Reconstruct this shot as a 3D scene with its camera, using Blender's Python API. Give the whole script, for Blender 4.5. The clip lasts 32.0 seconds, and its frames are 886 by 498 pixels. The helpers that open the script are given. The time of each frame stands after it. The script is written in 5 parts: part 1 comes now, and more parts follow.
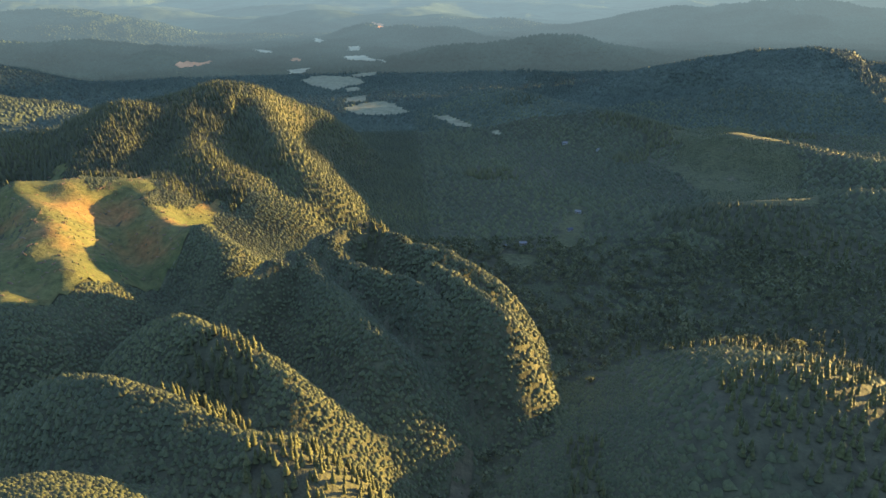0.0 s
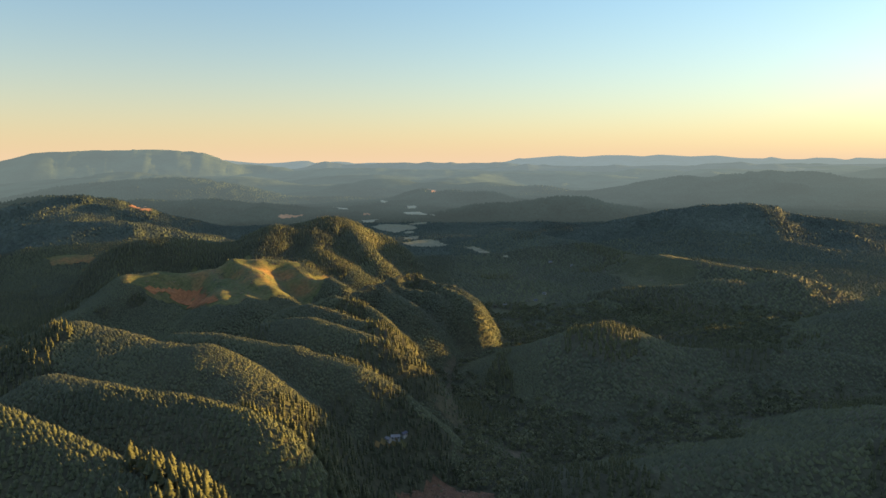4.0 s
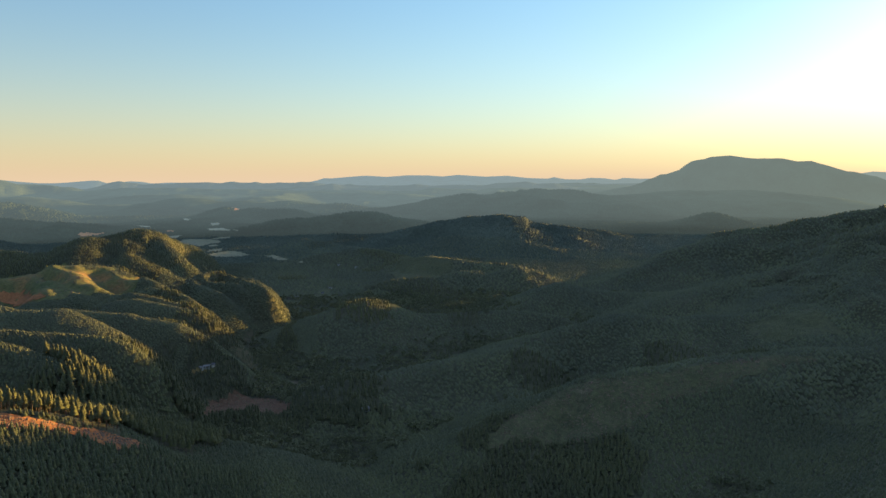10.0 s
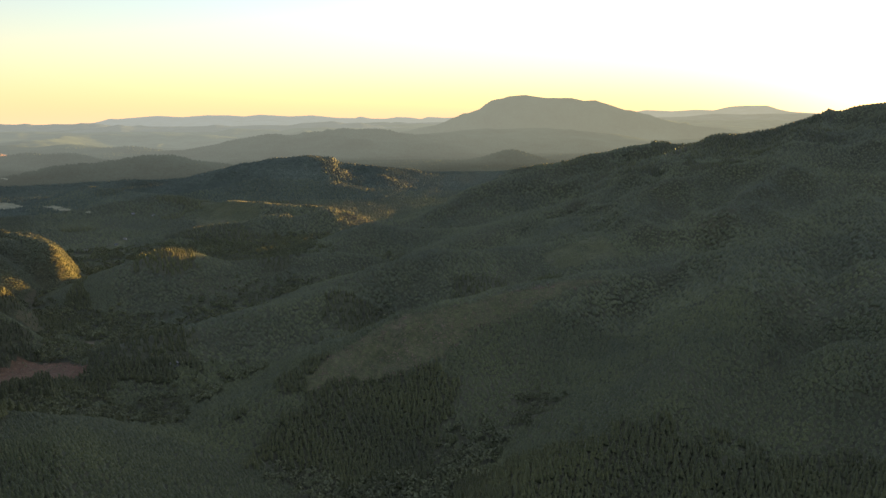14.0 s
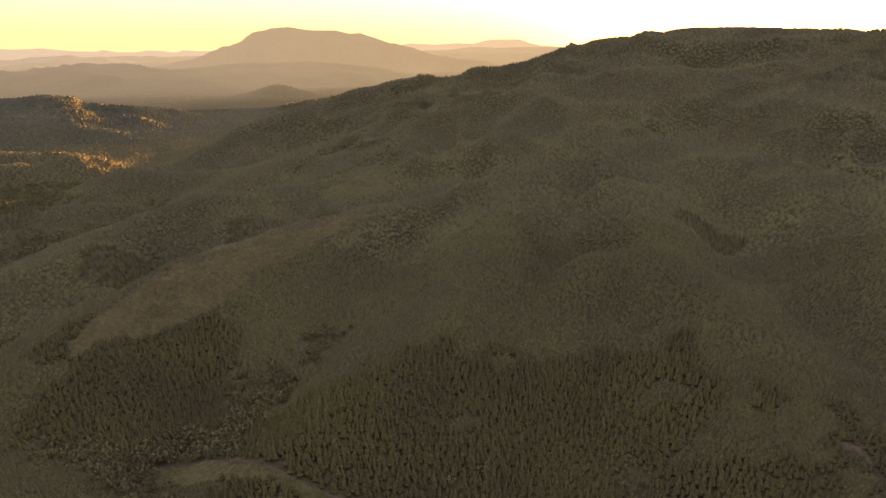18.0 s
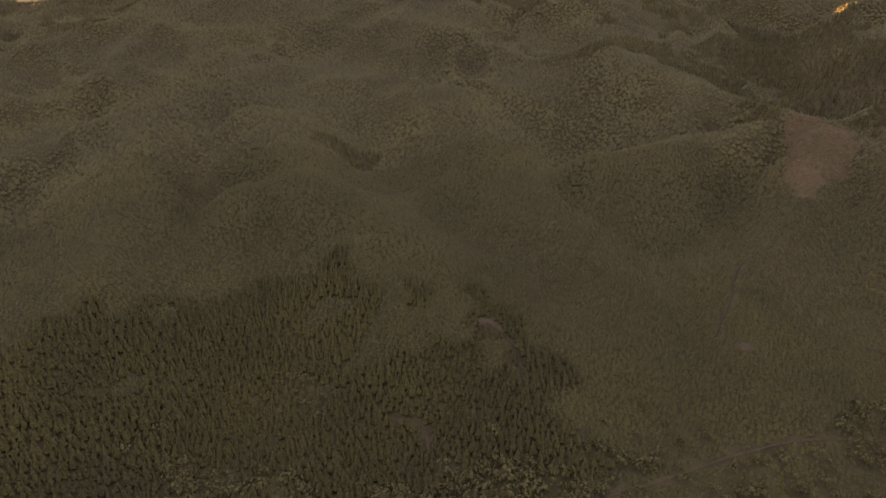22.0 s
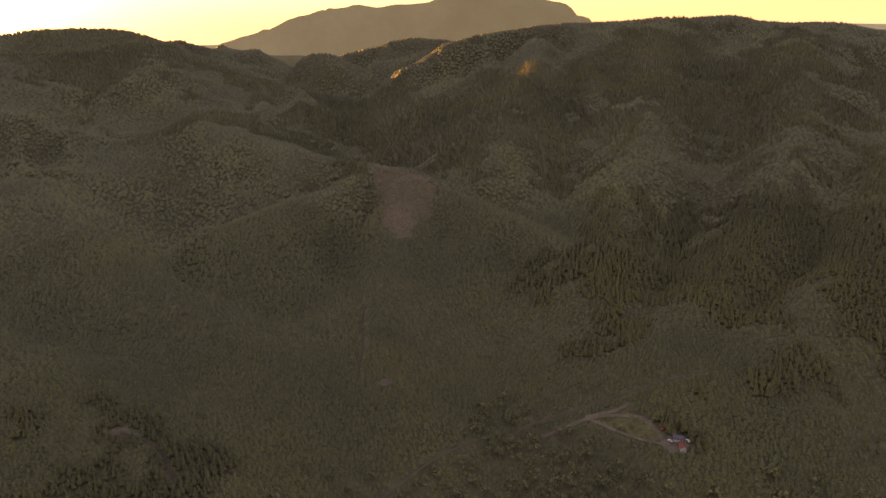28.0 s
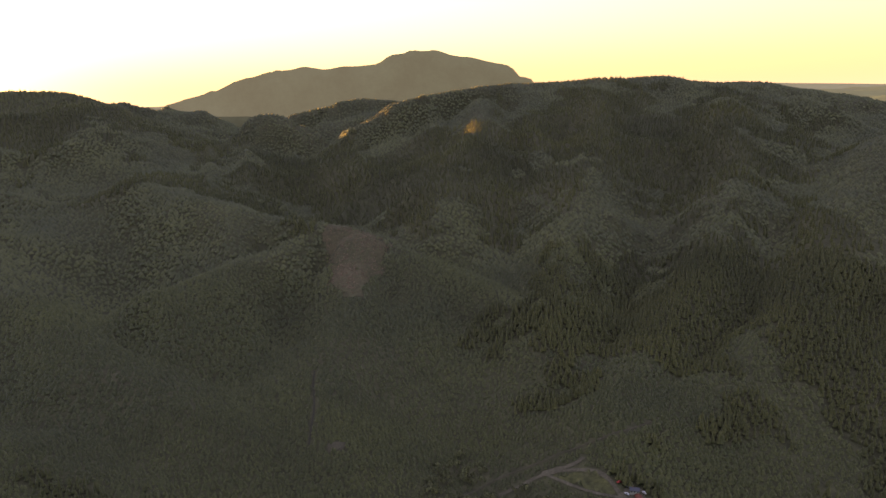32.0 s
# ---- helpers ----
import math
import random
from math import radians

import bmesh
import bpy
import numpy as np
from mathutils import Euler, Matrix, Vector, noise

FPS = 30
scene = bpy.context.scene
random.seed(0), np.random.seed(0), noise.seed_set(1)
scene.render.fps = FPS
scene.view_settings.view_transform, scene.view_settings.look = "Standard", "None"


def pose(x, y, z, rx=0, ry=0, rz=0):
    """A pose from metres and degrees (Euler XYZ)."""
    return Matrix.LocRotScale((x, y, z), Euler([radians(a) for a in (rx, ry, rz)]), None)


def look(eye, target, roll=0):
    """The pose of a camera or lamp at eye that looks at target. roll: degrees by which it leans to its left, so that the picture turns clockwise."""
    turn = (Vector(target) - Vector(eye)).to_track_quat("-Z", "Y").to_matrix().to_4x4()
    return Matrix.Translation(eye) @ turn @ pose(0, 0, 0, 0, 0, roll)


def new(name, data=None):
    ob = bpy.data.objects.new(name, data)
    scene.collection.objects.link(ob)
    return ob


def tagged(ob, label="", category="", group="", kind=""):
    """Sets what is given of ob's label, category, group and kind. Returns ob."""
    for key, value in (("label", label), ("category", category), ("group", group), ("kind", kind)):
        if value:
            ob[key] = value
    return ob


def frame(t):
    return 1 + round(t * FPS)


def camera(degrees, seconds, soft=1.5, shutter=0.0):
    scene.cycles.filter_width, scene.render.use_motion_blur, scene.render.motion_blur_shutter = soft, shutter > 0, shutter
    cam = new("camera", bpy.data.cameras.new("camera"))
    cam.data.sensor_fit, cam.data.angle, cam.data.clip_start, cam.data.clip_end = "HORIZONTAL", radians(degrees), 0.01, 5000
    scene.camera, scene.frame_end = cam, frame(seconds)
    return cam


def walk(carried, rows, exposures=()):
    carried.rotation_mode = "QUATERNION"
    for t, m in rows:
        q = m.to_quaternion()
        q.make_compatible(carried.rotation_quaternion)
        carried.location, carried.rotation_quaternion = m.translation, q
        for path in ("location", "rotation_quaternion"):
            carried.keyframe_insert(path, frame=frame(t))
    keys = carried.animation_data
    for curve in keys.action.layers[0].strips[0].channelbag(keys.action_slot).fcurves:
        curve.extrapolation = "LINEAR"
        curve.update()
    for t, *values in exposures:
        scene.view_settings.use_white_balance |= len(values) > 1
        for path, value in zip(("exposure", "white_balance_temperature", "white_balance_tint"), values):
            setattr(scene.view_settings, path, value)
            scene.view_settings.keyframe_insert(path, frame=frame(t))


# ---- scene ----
# ------------------------------------------------------------------ camera
cam = camera(64.1, 32.0, soft=1.5)

# the plan is drawn in units of its own; K is the length of one in metres
K = 0.76
# seconds, place (in the plan), heading, tilt and lean of the flight
PATH = [
    (0.0, -59.1, 224.4, 80.0, 7.80, -20.20, -0.40),
    (0.5, -59.1, 224.4, 82.0, 7.80, -20.00, -0.40),
    (1.0, -58.6, 222.4, 84.0, 7.90, -19.70, -0.40),
    (1.5, -54.0, 205.0, 85.0, 8.50, -18.90, -0.40),
    (2.0, -47.6, 180.8, 85.0, 9.60, -16.80, -0.40),
    (2.5, -41.0, 155.7, 84.0, 10.90, -12.80, -0.40),
    (3.0, -34.6, 131.5, 82.5, 11.80, -9.60, -0.40),
    (3.5, -28.0, 106.4, 81.5, 12.50, -8.00, -0.40),
    (4.0, -21.6, 82.2, 80.8, 12.10, -7.00, -0.40),
    (4.5, -15.3, 58.0, 80.5, 11.30, -6.10, -0.45),
    (5.0, -9.7, 36.7, 80.3, 10.30, -5.50, -0.50),
    (5.5, -5.1, 19.3, 80.1, 9.40, -5.00, -0.55),
    (6.0, -1.5, 5.8, 80.0, 8.65, -4.75, -0.60),
    (6.5, 0.0, 0.0, 80.0, 7.88, -4.66, -0.63),
    (7.0, 0.0, 0.0, 80.0, 6.62, -4.67, -0.56),
    (7.5, 0.0, 0.0, 80.0, 5.52, -4.66, -0.47),
    (8.0, 0.0, 0.0, 80.0, 4.08, -4.66, -0.40),
    (8.5, 0.0, 0.0, 80.0, 2.19, -4.71, -0.46),
    (9.0, 0.0, 0.0, 80.0, 0.23, -4.86, -0.64),
    (9.5, 0.0, 0.0, 80.0, -1.66, -5.16, -0.46),
    (10.0, 0.0, 0.0, 80.0, -3.23, -5.51, -0.40),
    (10.5, 0.0, 0.0, 80.0, -4.75, -5.87, -0.36),
    (11.0, 0.0, 0.0, 80.0, -6.35, -6.46, -0.29),
    (11.5, 0.0, 0.0, 80.0, -8.23, -7.13, -0.31),
    (12.0, 0.0, 0.0, 80.0, -10.27, -7.80, -0.42),
    (12.5, 0.0, 0.0, 80.0, -12.06, -8.42, -0.54),
    (13.0, 0.0, 0.0, 80.0, -13.88, -9.11, -0.86),
    (13.5, 0.0, 0.0, 80.0, -15.92, -9.77, -0.72),
    (14.0, 0.0, 0.0, 80.0, -18.54, -10.46, -0.74),
    (14.5, 0.0, 0.0, 80.0, -20.95, -11.14, -0.78),
    (15.0, 0.0, 0.0, 80.0, -23.19, -11.79, -0.82),
    (15.5, 0.0, 0.0, 80.0, -25.46, -12.49, -0.66),
    (17.5, 0.0, 0.0, 80.0, -30.81, -15.12, -0.85),
    (18.0, 0.0, 0.0, 80.0, -36.74, -15.82, -0.76),
    (18.5, 0.0, 0.0, 80.0, -42.44, -16.52, -0.74),
    (19.0, 0.0, 0.0, 80.0, -46.15, -17.20, -0.82),
    (19.5, 0.0, 0.0, 80.0, -48.22, -17.88, -0.77),
    (20.0, 0.0, 0.0, 80.0, -50.25, -18.58, -0.80),
    (20.5, 0.0, 0.0, 80.0, -53.89, -19.27, -0.61),
    (21.0, 0.0, 0.0, 80.0, -58.30, -19.96, -0.47),
    (21.5, 0.0, 0.0, 80.0, -61.81, -20.88, -0.32),
    (22.0, 0.0, 0.0, 80.0, -65.85, -21.80, -0.17),
    (22.5, 0.0, 0.0, 80.0, -69.37, -21.58, -0.83),
    (23.0, 0.0, 0.0, 80.0, -72.10, -21.55, -1.04),
    (23.5, 0.0, 0.0, 80.0, -74.82, -21.60, -0.97),
    (24.0, 0.0, 0.0, 80.0, -77.61, -21.53, -1.19),
    (24.5, 0.0, 0.0, 80.0, -81.36, -21.36, -1.06),
    (25.0, 0.0, 0.0, 80.0, -85.10, -20.82, -0.89),
    (25.5, 0.0, 0.0, 80.0, -87.82, -20.01, -1.37),
    (27.5, 0.0, 0.0, 80.0, -95.74, -17.35, -1.51),
    (28.0, 0.0, 0.0, 80.0, -97.34, -16.72, -1.42),
    (28.5, 0.0, 0.0, 80.0, -99.07, -16.04, -1.61),
    (29.0, 0.0, 0.0, 80.0, -100.15, -15.39, -1.51),
    (29.5, 0.0, 0.0, 80.0, -100.63, -14.71, -1.53),
    (30.0, 0.0, 0.0, 80.0, -100.81, -14.04, -1.46),
    (30.5, 0.0, 0.0, 80.0, -100.83, -13.50, -1.61),
    (31.0, 0.0, 0.0, 80.0, -100.85, -13.07, -1.63),
    (31.5, 0.0, 0.0, 80.0, -101.11, -12.64, -1.71),
    (32.0, 0.0, 0.0, 80.0, -101.59, -12.24, -1.71),
]
STOPS = [(0.0, 3.15, 5900, 14), (1.3, 3.1, 6000, 14), (2.0, 2.9, 6400, 14), (3.0, 2.58, 7000, 18), (4.5, 2.45, 6600, 16), (9.0, 2.36, 6400, 15), (13.0, 2.66, 7350, 20), (14.5, 2.93, 8500, 28), (16.5, 3.20, 10800, 41),
         (18.5, 3.40, 16000, 55), (24.0, 3.35, 18000, 56), (28.0, 3.20, 13800, 55), (32.0, 3.10, 10000, 43)]
walk(cam, [(t, pose(x * K, y * K, z * K, 90 + tilt, 0, head) @ pose(0, 0, 0, 0, 0, lean))
           for t, x, y, z, head, tilt, lean in PATH], STOPS)

# ------------------------------------------------------------------ sky and sun
SUN_BEARING, SUN_HEIGHT = -53.7, 3.1


def compass(bearing, dist, z=0.0):
    """A place by its bearing (degrees, anticlockwise from +y) and distance from the lookout."""
    a = radians(bearing)
    return Vector((-math.sin(a) * dist, math.cos(a) * dist, z))


sun_dir = compass(SUN_BEARING, math.cos(radians(SUN_HEIGHT)), math.sin(radians(SUN_HEIGHT)))
world = bpy.data.worlds.new("evening_sky")
scene.world = world
world.use_nodes = True
wn, wl = world.node_tree.nodes, world.node_tree.links
wn.clear()
sky = wn.new("ShaderNodeTexSky")
sky.sky_type, sky.sun_disc = "NISHITA", False
sky.sun_elevation = radians(SUN_HEIGHT)
sky.sun_rotation = radians(-SUN_BEARING)
sky.altitude, sky.air_density, sky.dust_density, sky.ozone_density = 500, 0.9, 0.6, 2.0
back = wn.new("ShaderNodeBackground")
back.inputs["Strength"].default_value = 0.08
wout = wn.new("ShaderNodeOutputWorld")


def wmath(op, a, b=None):
    m = wn.new("ShaderNodeMath")
    m.operation = op
    for sock, v in zip(m.inputs, (a, b)):
        if isinstance(v, (int, float)):
            sock.default_value = v
        elif v is not None:
            wl.new(v, sock)
    return m.outputs[0]


def wmix(op, a, b, fac=1.0):
    m = wn.new("ShaderNodeMix")
    m.data_type, m.blend_type = "RGBA", op
    for sock, v in ((m.inputs[0], fac), (m.inputs[6], a), (m.inputs[7], b)):
        if isinstance(v, (int, float)):
            sock.default_value = v
        elif isinstance(v, tuple):
            sock.default_value = (*v, 1)
        else:
            wl.new(v, sock)
    return m.outputs[2]


# the evening haze in the air: a pale belt along the whole horizon and the glow round the low sun
coord = wn.new("ShaderNodeTexCoord").outputs["Generated"]
toward = wn.new("ShaderNodeVectorMath")
toward.operation = "DOT_PRODUCT"
wl.new(coord, toward.inputs[0])
toward.inputs[1].default_value = compass(-59.5, math.cos(radians(2.8)), math.sin(radians(2.8)))
near_sun = wmath("MAXIMUM", toward.outputs["Value"], 0.0)
upward = wn.new("ShaderNodeSeparateXYZ")
wl.new(coord, upward.inputs[0])
belt = wmath("POWER", wmath("SUBTRACT", 1.0, wmath("ABSOLUTE", upward.outputs[2])), 9.0)
tinted = wmix("MULTIPLY", sky.outputs[0], (0.77, 1.0, 0.99))
# extra blue added towards the zenith to brighten the shaded ground
overhead_fill = wmix("MULTIPLY", (1.3, 1.75, 3.3), wmath("POWER", wmath("MAXIMUM", upward.outputs[2], 0.0), 2.0))
tinted = wmix("ADD", tinted, overhead_fill)
hazy = wmix("MIX", tinted, (2.0, 1.52, 0.97), belt)
wide = wmix("MULTIPLY", (0.75, 0.58, 0.30), wmath("POWER", near_sun, 14.0))
tight = wmix("MULTIPLY", (6.0, 4.6, 2.3), wmath("POWER", near_sun, 60.0))
core = wmix("MULTIPLY", (60.0, 46.0, 22.0), wmath("POWER", near_sun, 1200.0))
wl.new(wmix("ADD", wmix("ADD", hazy, wide), wmix("ADD", tight, core)), back.inputs["Color"])
wl.new(back.outputs[0], wout.inputs["Surface"])

sun_data = bpy.data.lights.new("sun", "SUN")
sun_data.energy, sun_data.angle, sun_data.color = 5.0, radians(0.5), (1.0, 0.66, 0.17)
sun_ob = new("sun", sun_data)
sun_ob.matrix_world = look((0, 0, 300), Vector((0, 0, 300)) - sun_dir)


# ------------------------------------------------------------------ materials
def material(name, rough=0.9):
    m = bpy.data.materials.new(name)
    m.use_nodes = True
    b = m.node_tree.nodes["Principled BSDF"]
    b.inputs["Roughness"].default_value = rough
    b.inputs["Specular IOR Level"].default_value = 0.12
    return m, m.node_tree.nodes, m.node_tree.links, b


def blotches(n, l, scale, detail, stops, rough=0.6, vec=None):
    """A noise read through a colour ramp."""
    tex = n.new("ShaderNodeTexNoise")
    tex.inputs["Scale"].default_value, tex.inputs["Detail"].default_value = scale / K, detail
    tex.inputs["Roughness"].default_value = rough
    if vec is None:
        vec = n.new("ShaderNodeNewGeometry").outputs["Position"]
    l.new(vec, tex.inputs["Vector"])
    ramp = n.new("ShaderNodeValToRGB")
    ramp.color_ramp.elements[0].position, ramp.color_ramp.elements[0].color = stops[0][0], (*stops[0][1], 1)
    ramp.color_ramp.elements[1].position, ramp.color_ramp.elements[1].color = stops[-1][0], (*stops[-1][1], 1)
    for p, c in stops[1:-1]:
        ramp.color_ramp.elements.new(p).color = (*c, 1)
    l.new(tex.outputs["Fac"], ramp.inputs["Fac"])
    return tex, ramp


def mixed(n, l, a, b, fac, blend="MIX"):
    mx = n.new("ShaderNodeMix")
    mx.data_type, mx.blend_type = "RGBA", blend
    for sock, v in ((mx.inputs[0], fac), (mx.inputs[6], a), (mx.inputs[7], b)):
        if isinstance(v, (int, float)):
            sock.default_value = v
        elif isinstance(v, tuple):
            sock.default_value = (*v, 1)
        else:
            l.new(v, sock)
    return mx.outputs[2]


def bumped(n, l, b, height, strength, dist):
    bp = n.new("ShaderNodeBump")
    bp.inputs["Strength"].default_value, bp.inputs["Distance"].default_value = strength, dist * K
    l.new(height, bp.inputs["Height"])
    l.new(bp.outputs[0], b.inputs["Normal"])


def surface(name, coarse, fine, stops, tint, relief=0.3, rough=0.95):
    """Two scales of mottling with relief, for soil, grass and gravel."""
    m, n, l, b = material(name, rough)
    t1, r1 = blotches(n, l, coarse, 4, stops)
    t2, r2 = blotches(n, l, fine, 5, [(0.3, (0.55, 0.55, 0.55)), (0.7, tint)], 0.7)
    l.new(mixed(n, l, r1.outputs[0], r2.outputs[0], 1.0, "MULTIPLY"), b.inputs["Base Color"])
    bumped(n, l, b, t2.outputs["Fac"], 0.8, relief)
    return m


def foliage(name, dark, light, patch_scale):
    m, n, l, b = material(name, 0.75)
    isl = n.new("ShaderNodeNewGeometry").outputs["Random Per Island"]
    t1, r1 = blotches(n, l, patch_scale, 3, [(0.35, dark), (0.65, light)])
    t2, r2 = blotches(n, l, 3.0, 3, [(0.3, (0.75, 0.75, 0.75)), (0.7, (1.2, 1.18, 1.1))])
    ramp = n.new("ShaderNodeValToRGB")
    ramp.color_ramp.elements[0].color, ramp.color_ramp.elements[1].color = (0.82, 0.84, 0.82, 1), (1.16, 1.13, 1.05, 1)
    l.new(isl, ramp.inputs["Fac"])
    c = mixed(n, l, r1.outputs[0], r2.outputs[0], 1.0, "MULTIPLY")
    c = mixed(n, l, c, ramp.outputs[0], 1.0, "MULTIPLY")
    l.new(c, b.inputs["Base Color"])
    b.inputs["Sheen Weight"].default_value = 0.06
    b.inputs["Sheen Roughness"].default_value = 0.6
    thin = n.new("ShaderNodeBsdfTranslucent")
    l.new(c, thin.inputs["Color"])
    both = n.new("ShaderNodeMixShader")
    both.inputs[0].default_value = 0.22
    l.new(b.outputs[0], both.inputs[1])
    l.new(thin.outputs[0], both.inputs[2])
    l.new(both.outputs[0], n["Material Output"].inputs["Surface"])
    return m


MAT_GROUND = surface("forest_floor", 0.02, 0.35, [(0.3, (0.044, 0.043, 0.022)), (0.55, (0.056, 0.054, 0.028)), (0.75, (0.072, 0.064, 0.036))], (1.3, 1.3, 1.2), 0.8)
MAT_MEADOW = surface("pasture_grass", 0.012, 0.3, [(0.3, (0.155, 0.145, 0.075)), (0.6, (0.215, 0.19, 0.105)), (0.8, (0.165, 0.165, 0.08))], (1.1, 1.1, 1.05), 0.1)
MAT_CUTOVER = surface("logged_slope", 0.05, 0.6, [(0.3, (0.050, 0.062, 0.020)), (0.52, (0.088, 0.082, 0.028)), (0.75, (0.20, 0.095, 0.035))], (1.35, 1.3, 1.2), 0.35)
MAT_SOIL = surface("bare_soil", 0.08, 0.9, [(0.3, (0.17, 0.075, 0.028)), (0.6, (0.25, 0.105, 0.036)), (0.8, (0.20, 0.12, 0.055))], (1.3, 1.2, 1.15), 0.3)
# darker and less orange than bare_soil
MAT_CLAY = surface("dull_red_soil", 0.09, 0.9, [(0.3, (0.080, 0.050, 0.027)), (0.6, (0.120, 0.068, 0.035)), (0.8, (0.095, 0.070, 0.038))], (1.3, 1.2, 1.15), 0.3)
MAT_SLASH = surface("cut_grass_slope", 0.13, 0.8, [(0.28, (0.038, 0.042, 0.018)), (0.5, (0.060, 0.061, 0.026)), (0.62, (0.050, 0.052, 0.024)), (0.78, (0.10, 0.085, 0.048))], (1.6, 1.5, 1.35), 0.4)
MAT_FADED = surface("weathered_clearing", 0.09, 0.9, [(0.3, (0.052, 0.051, 0.024)), (0.5, (0.070, 0.061, 0.032)), (0.75, (0.096, 0.074, 0.043))], (1.3, 1.25, 1.2), 0.3)
# shade of the cut trail is put into this near-black soil colour
MAT_TRENCH = surface("skid_trail_painted_shade", 0.3, 2.0, [(0.3, (0.030, 0.028, 0.018)), (0.7, (0.048, 0.042, 0.028))], (1.2, 1.2, 1.2), 0.05)
MAT_DIRT = surface("dirt_road", 0.3, 2.5, [(0.3, (0.048, 0.042, 0.024)), (0.7, (0.078, 0.066, 0.040))], (1.2, 1.2, 1.2), 0.04)
MAT_GRAVEL = surface("gravel", 0.3, 2.5, [(0.3, (0.068, 0.058, 0.036)), (0.7, (0.11, 0.093, 0.060))], (1.2, 1.2, 1.2), 0.04)
MAT_FIR = foliage("fir_needles", (0.057, 0.060, 0.026), (0.085, 0.086, 0.031), 0.02)
MAT_YOUNG = foliage("young_fir_needles", (0.059, 0.065, 0.029), (0.083, 0.089, 0.034), 0.03)
MAT_LEAF = foliage("broad_leaves", (0.088, 0.090, 0.042), (0.118, 0.120, 0.055), 0.06)
MAT_BARK = surface("bark", 0.5, 6.0, [(0.3, (0.10, 0.065, 0.04)), (0.7, (0.19, 0.13, 0.085))], (1.2, 1.2, 1.2), 0.03)


def painted_haze(name, colour, glow=1.0):
    """The backdrop of the far distance, beyond the nearer hills: dark mottled land with haze painted in as a glow that
    pales it with distance and warms towards the sunset.
    """
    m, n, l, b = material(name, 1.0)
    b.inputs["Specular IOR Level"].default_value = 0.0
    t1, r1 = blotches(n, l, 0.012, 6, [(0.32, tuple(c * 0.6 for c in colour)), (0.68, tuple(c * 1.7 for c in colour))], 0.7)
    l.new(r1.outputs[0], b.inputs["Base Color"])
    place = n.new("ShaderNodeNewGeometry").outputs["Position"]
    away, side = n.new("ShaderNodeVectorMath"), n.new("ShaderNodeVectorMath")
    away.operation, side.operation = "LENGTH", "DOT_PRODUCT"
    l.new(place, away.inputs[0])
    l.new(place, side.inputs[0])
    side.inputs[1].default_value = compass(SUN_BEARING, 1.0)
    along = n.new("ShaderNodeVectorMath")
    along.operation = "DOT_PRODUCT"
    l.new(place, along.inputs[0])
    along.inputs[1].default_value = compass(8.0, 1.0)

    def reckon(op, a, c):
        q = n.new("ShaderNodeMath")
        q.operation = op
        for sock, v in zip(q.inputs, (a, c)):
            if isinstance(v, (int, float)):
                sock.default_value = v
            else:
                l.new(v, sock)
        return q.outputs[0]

    # painted haze: the glow starts at 620 units and grows with distance
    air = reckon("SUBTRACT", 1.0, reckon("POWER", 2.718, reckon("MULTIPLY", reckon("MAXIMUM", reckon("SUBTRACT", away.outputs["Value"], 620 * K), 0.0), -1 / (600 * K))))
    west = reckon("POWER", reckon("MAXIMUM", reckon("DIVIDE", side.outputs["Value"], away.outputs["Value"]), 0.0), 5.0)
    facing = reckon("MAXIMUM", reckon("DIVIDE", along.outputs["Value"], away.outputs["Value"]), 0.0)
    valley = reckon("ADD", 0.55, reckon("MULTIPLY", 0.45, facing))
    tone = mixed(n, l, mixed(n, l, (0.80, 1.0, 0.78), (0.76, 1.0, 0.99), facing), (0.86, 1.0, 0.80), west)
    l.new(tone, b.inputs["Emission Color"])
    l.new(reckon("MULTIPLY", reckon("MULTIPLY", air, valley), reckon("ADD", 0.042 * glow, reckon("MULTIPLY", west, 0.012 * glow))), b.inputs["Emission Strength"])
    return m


# ------------------------------------------------------------------ land: shape
def lattice(ix, iy, seed):
    h = (ix * 374761393 + iy * 668265263 + seed * 362437) & 0x7FFFFFFF
    h = ((h ^ (h >> 13)) * 1274126177) & 0x7FFFFFFF
    return ((h ^ (h >> 16)) & 0xFFFF) / 65535.0


def lumps(x, y, size, seed):
    """Smooth value noise from -1 to 1, with lumps of the given size."""
    x, y = np.asarray(x) / size, np.asarray(y) / size
    ix, iy = np.floor(x).astype(np.int64), np.floor(y).astype(np.int64)
    fx, fy = x - ix, y - iy
    fx, fy = fx * fx * fx * (fx * (fx * 6 - 15) + 10), fy * fy * fy * (fy * (fy * 6 - 15) + 10)
    a, b = lattice(ix, iy, seed), lattice(ix + 1, iy, seed)
    c, d = lattice(ix, iy + 1, seed), lattice(ix + 1, iy + 1, seed)
    return 2 * (a + (b - a) * fx + (c - a) * fy + (a - b - c + d) * fx * fy) - 1


def floor_height(x, y):
    """The valley floor: it climbs away from the lookout, and its left side is a higher terrace."""
    r, b = np.hypot(x, y), np.degrees(np.arctan2(-x, y))
    low = np.interp(r, [0, 110, 300, 750, 1200, 2500, 4900], [-2, 0, 7.5, 25, 36, 50, 60])
    terrace = np.interp(r, [0, 110, 170, 220, 300, 450, 750, 1200, 2500, 4900], [-2, 6, 13, 11, 9, 13, 25, 36, 50, 60])
    k = np.clip((b - 6) / 7, 0, 1) * np.clip((110 - b) / 30, 0, 1)
    k = k * k * (3 - 2 * k) * (1 - 0.6 * np.clip((b - 21) / 6, 0, 1))
    return low + (terrace - low) * k


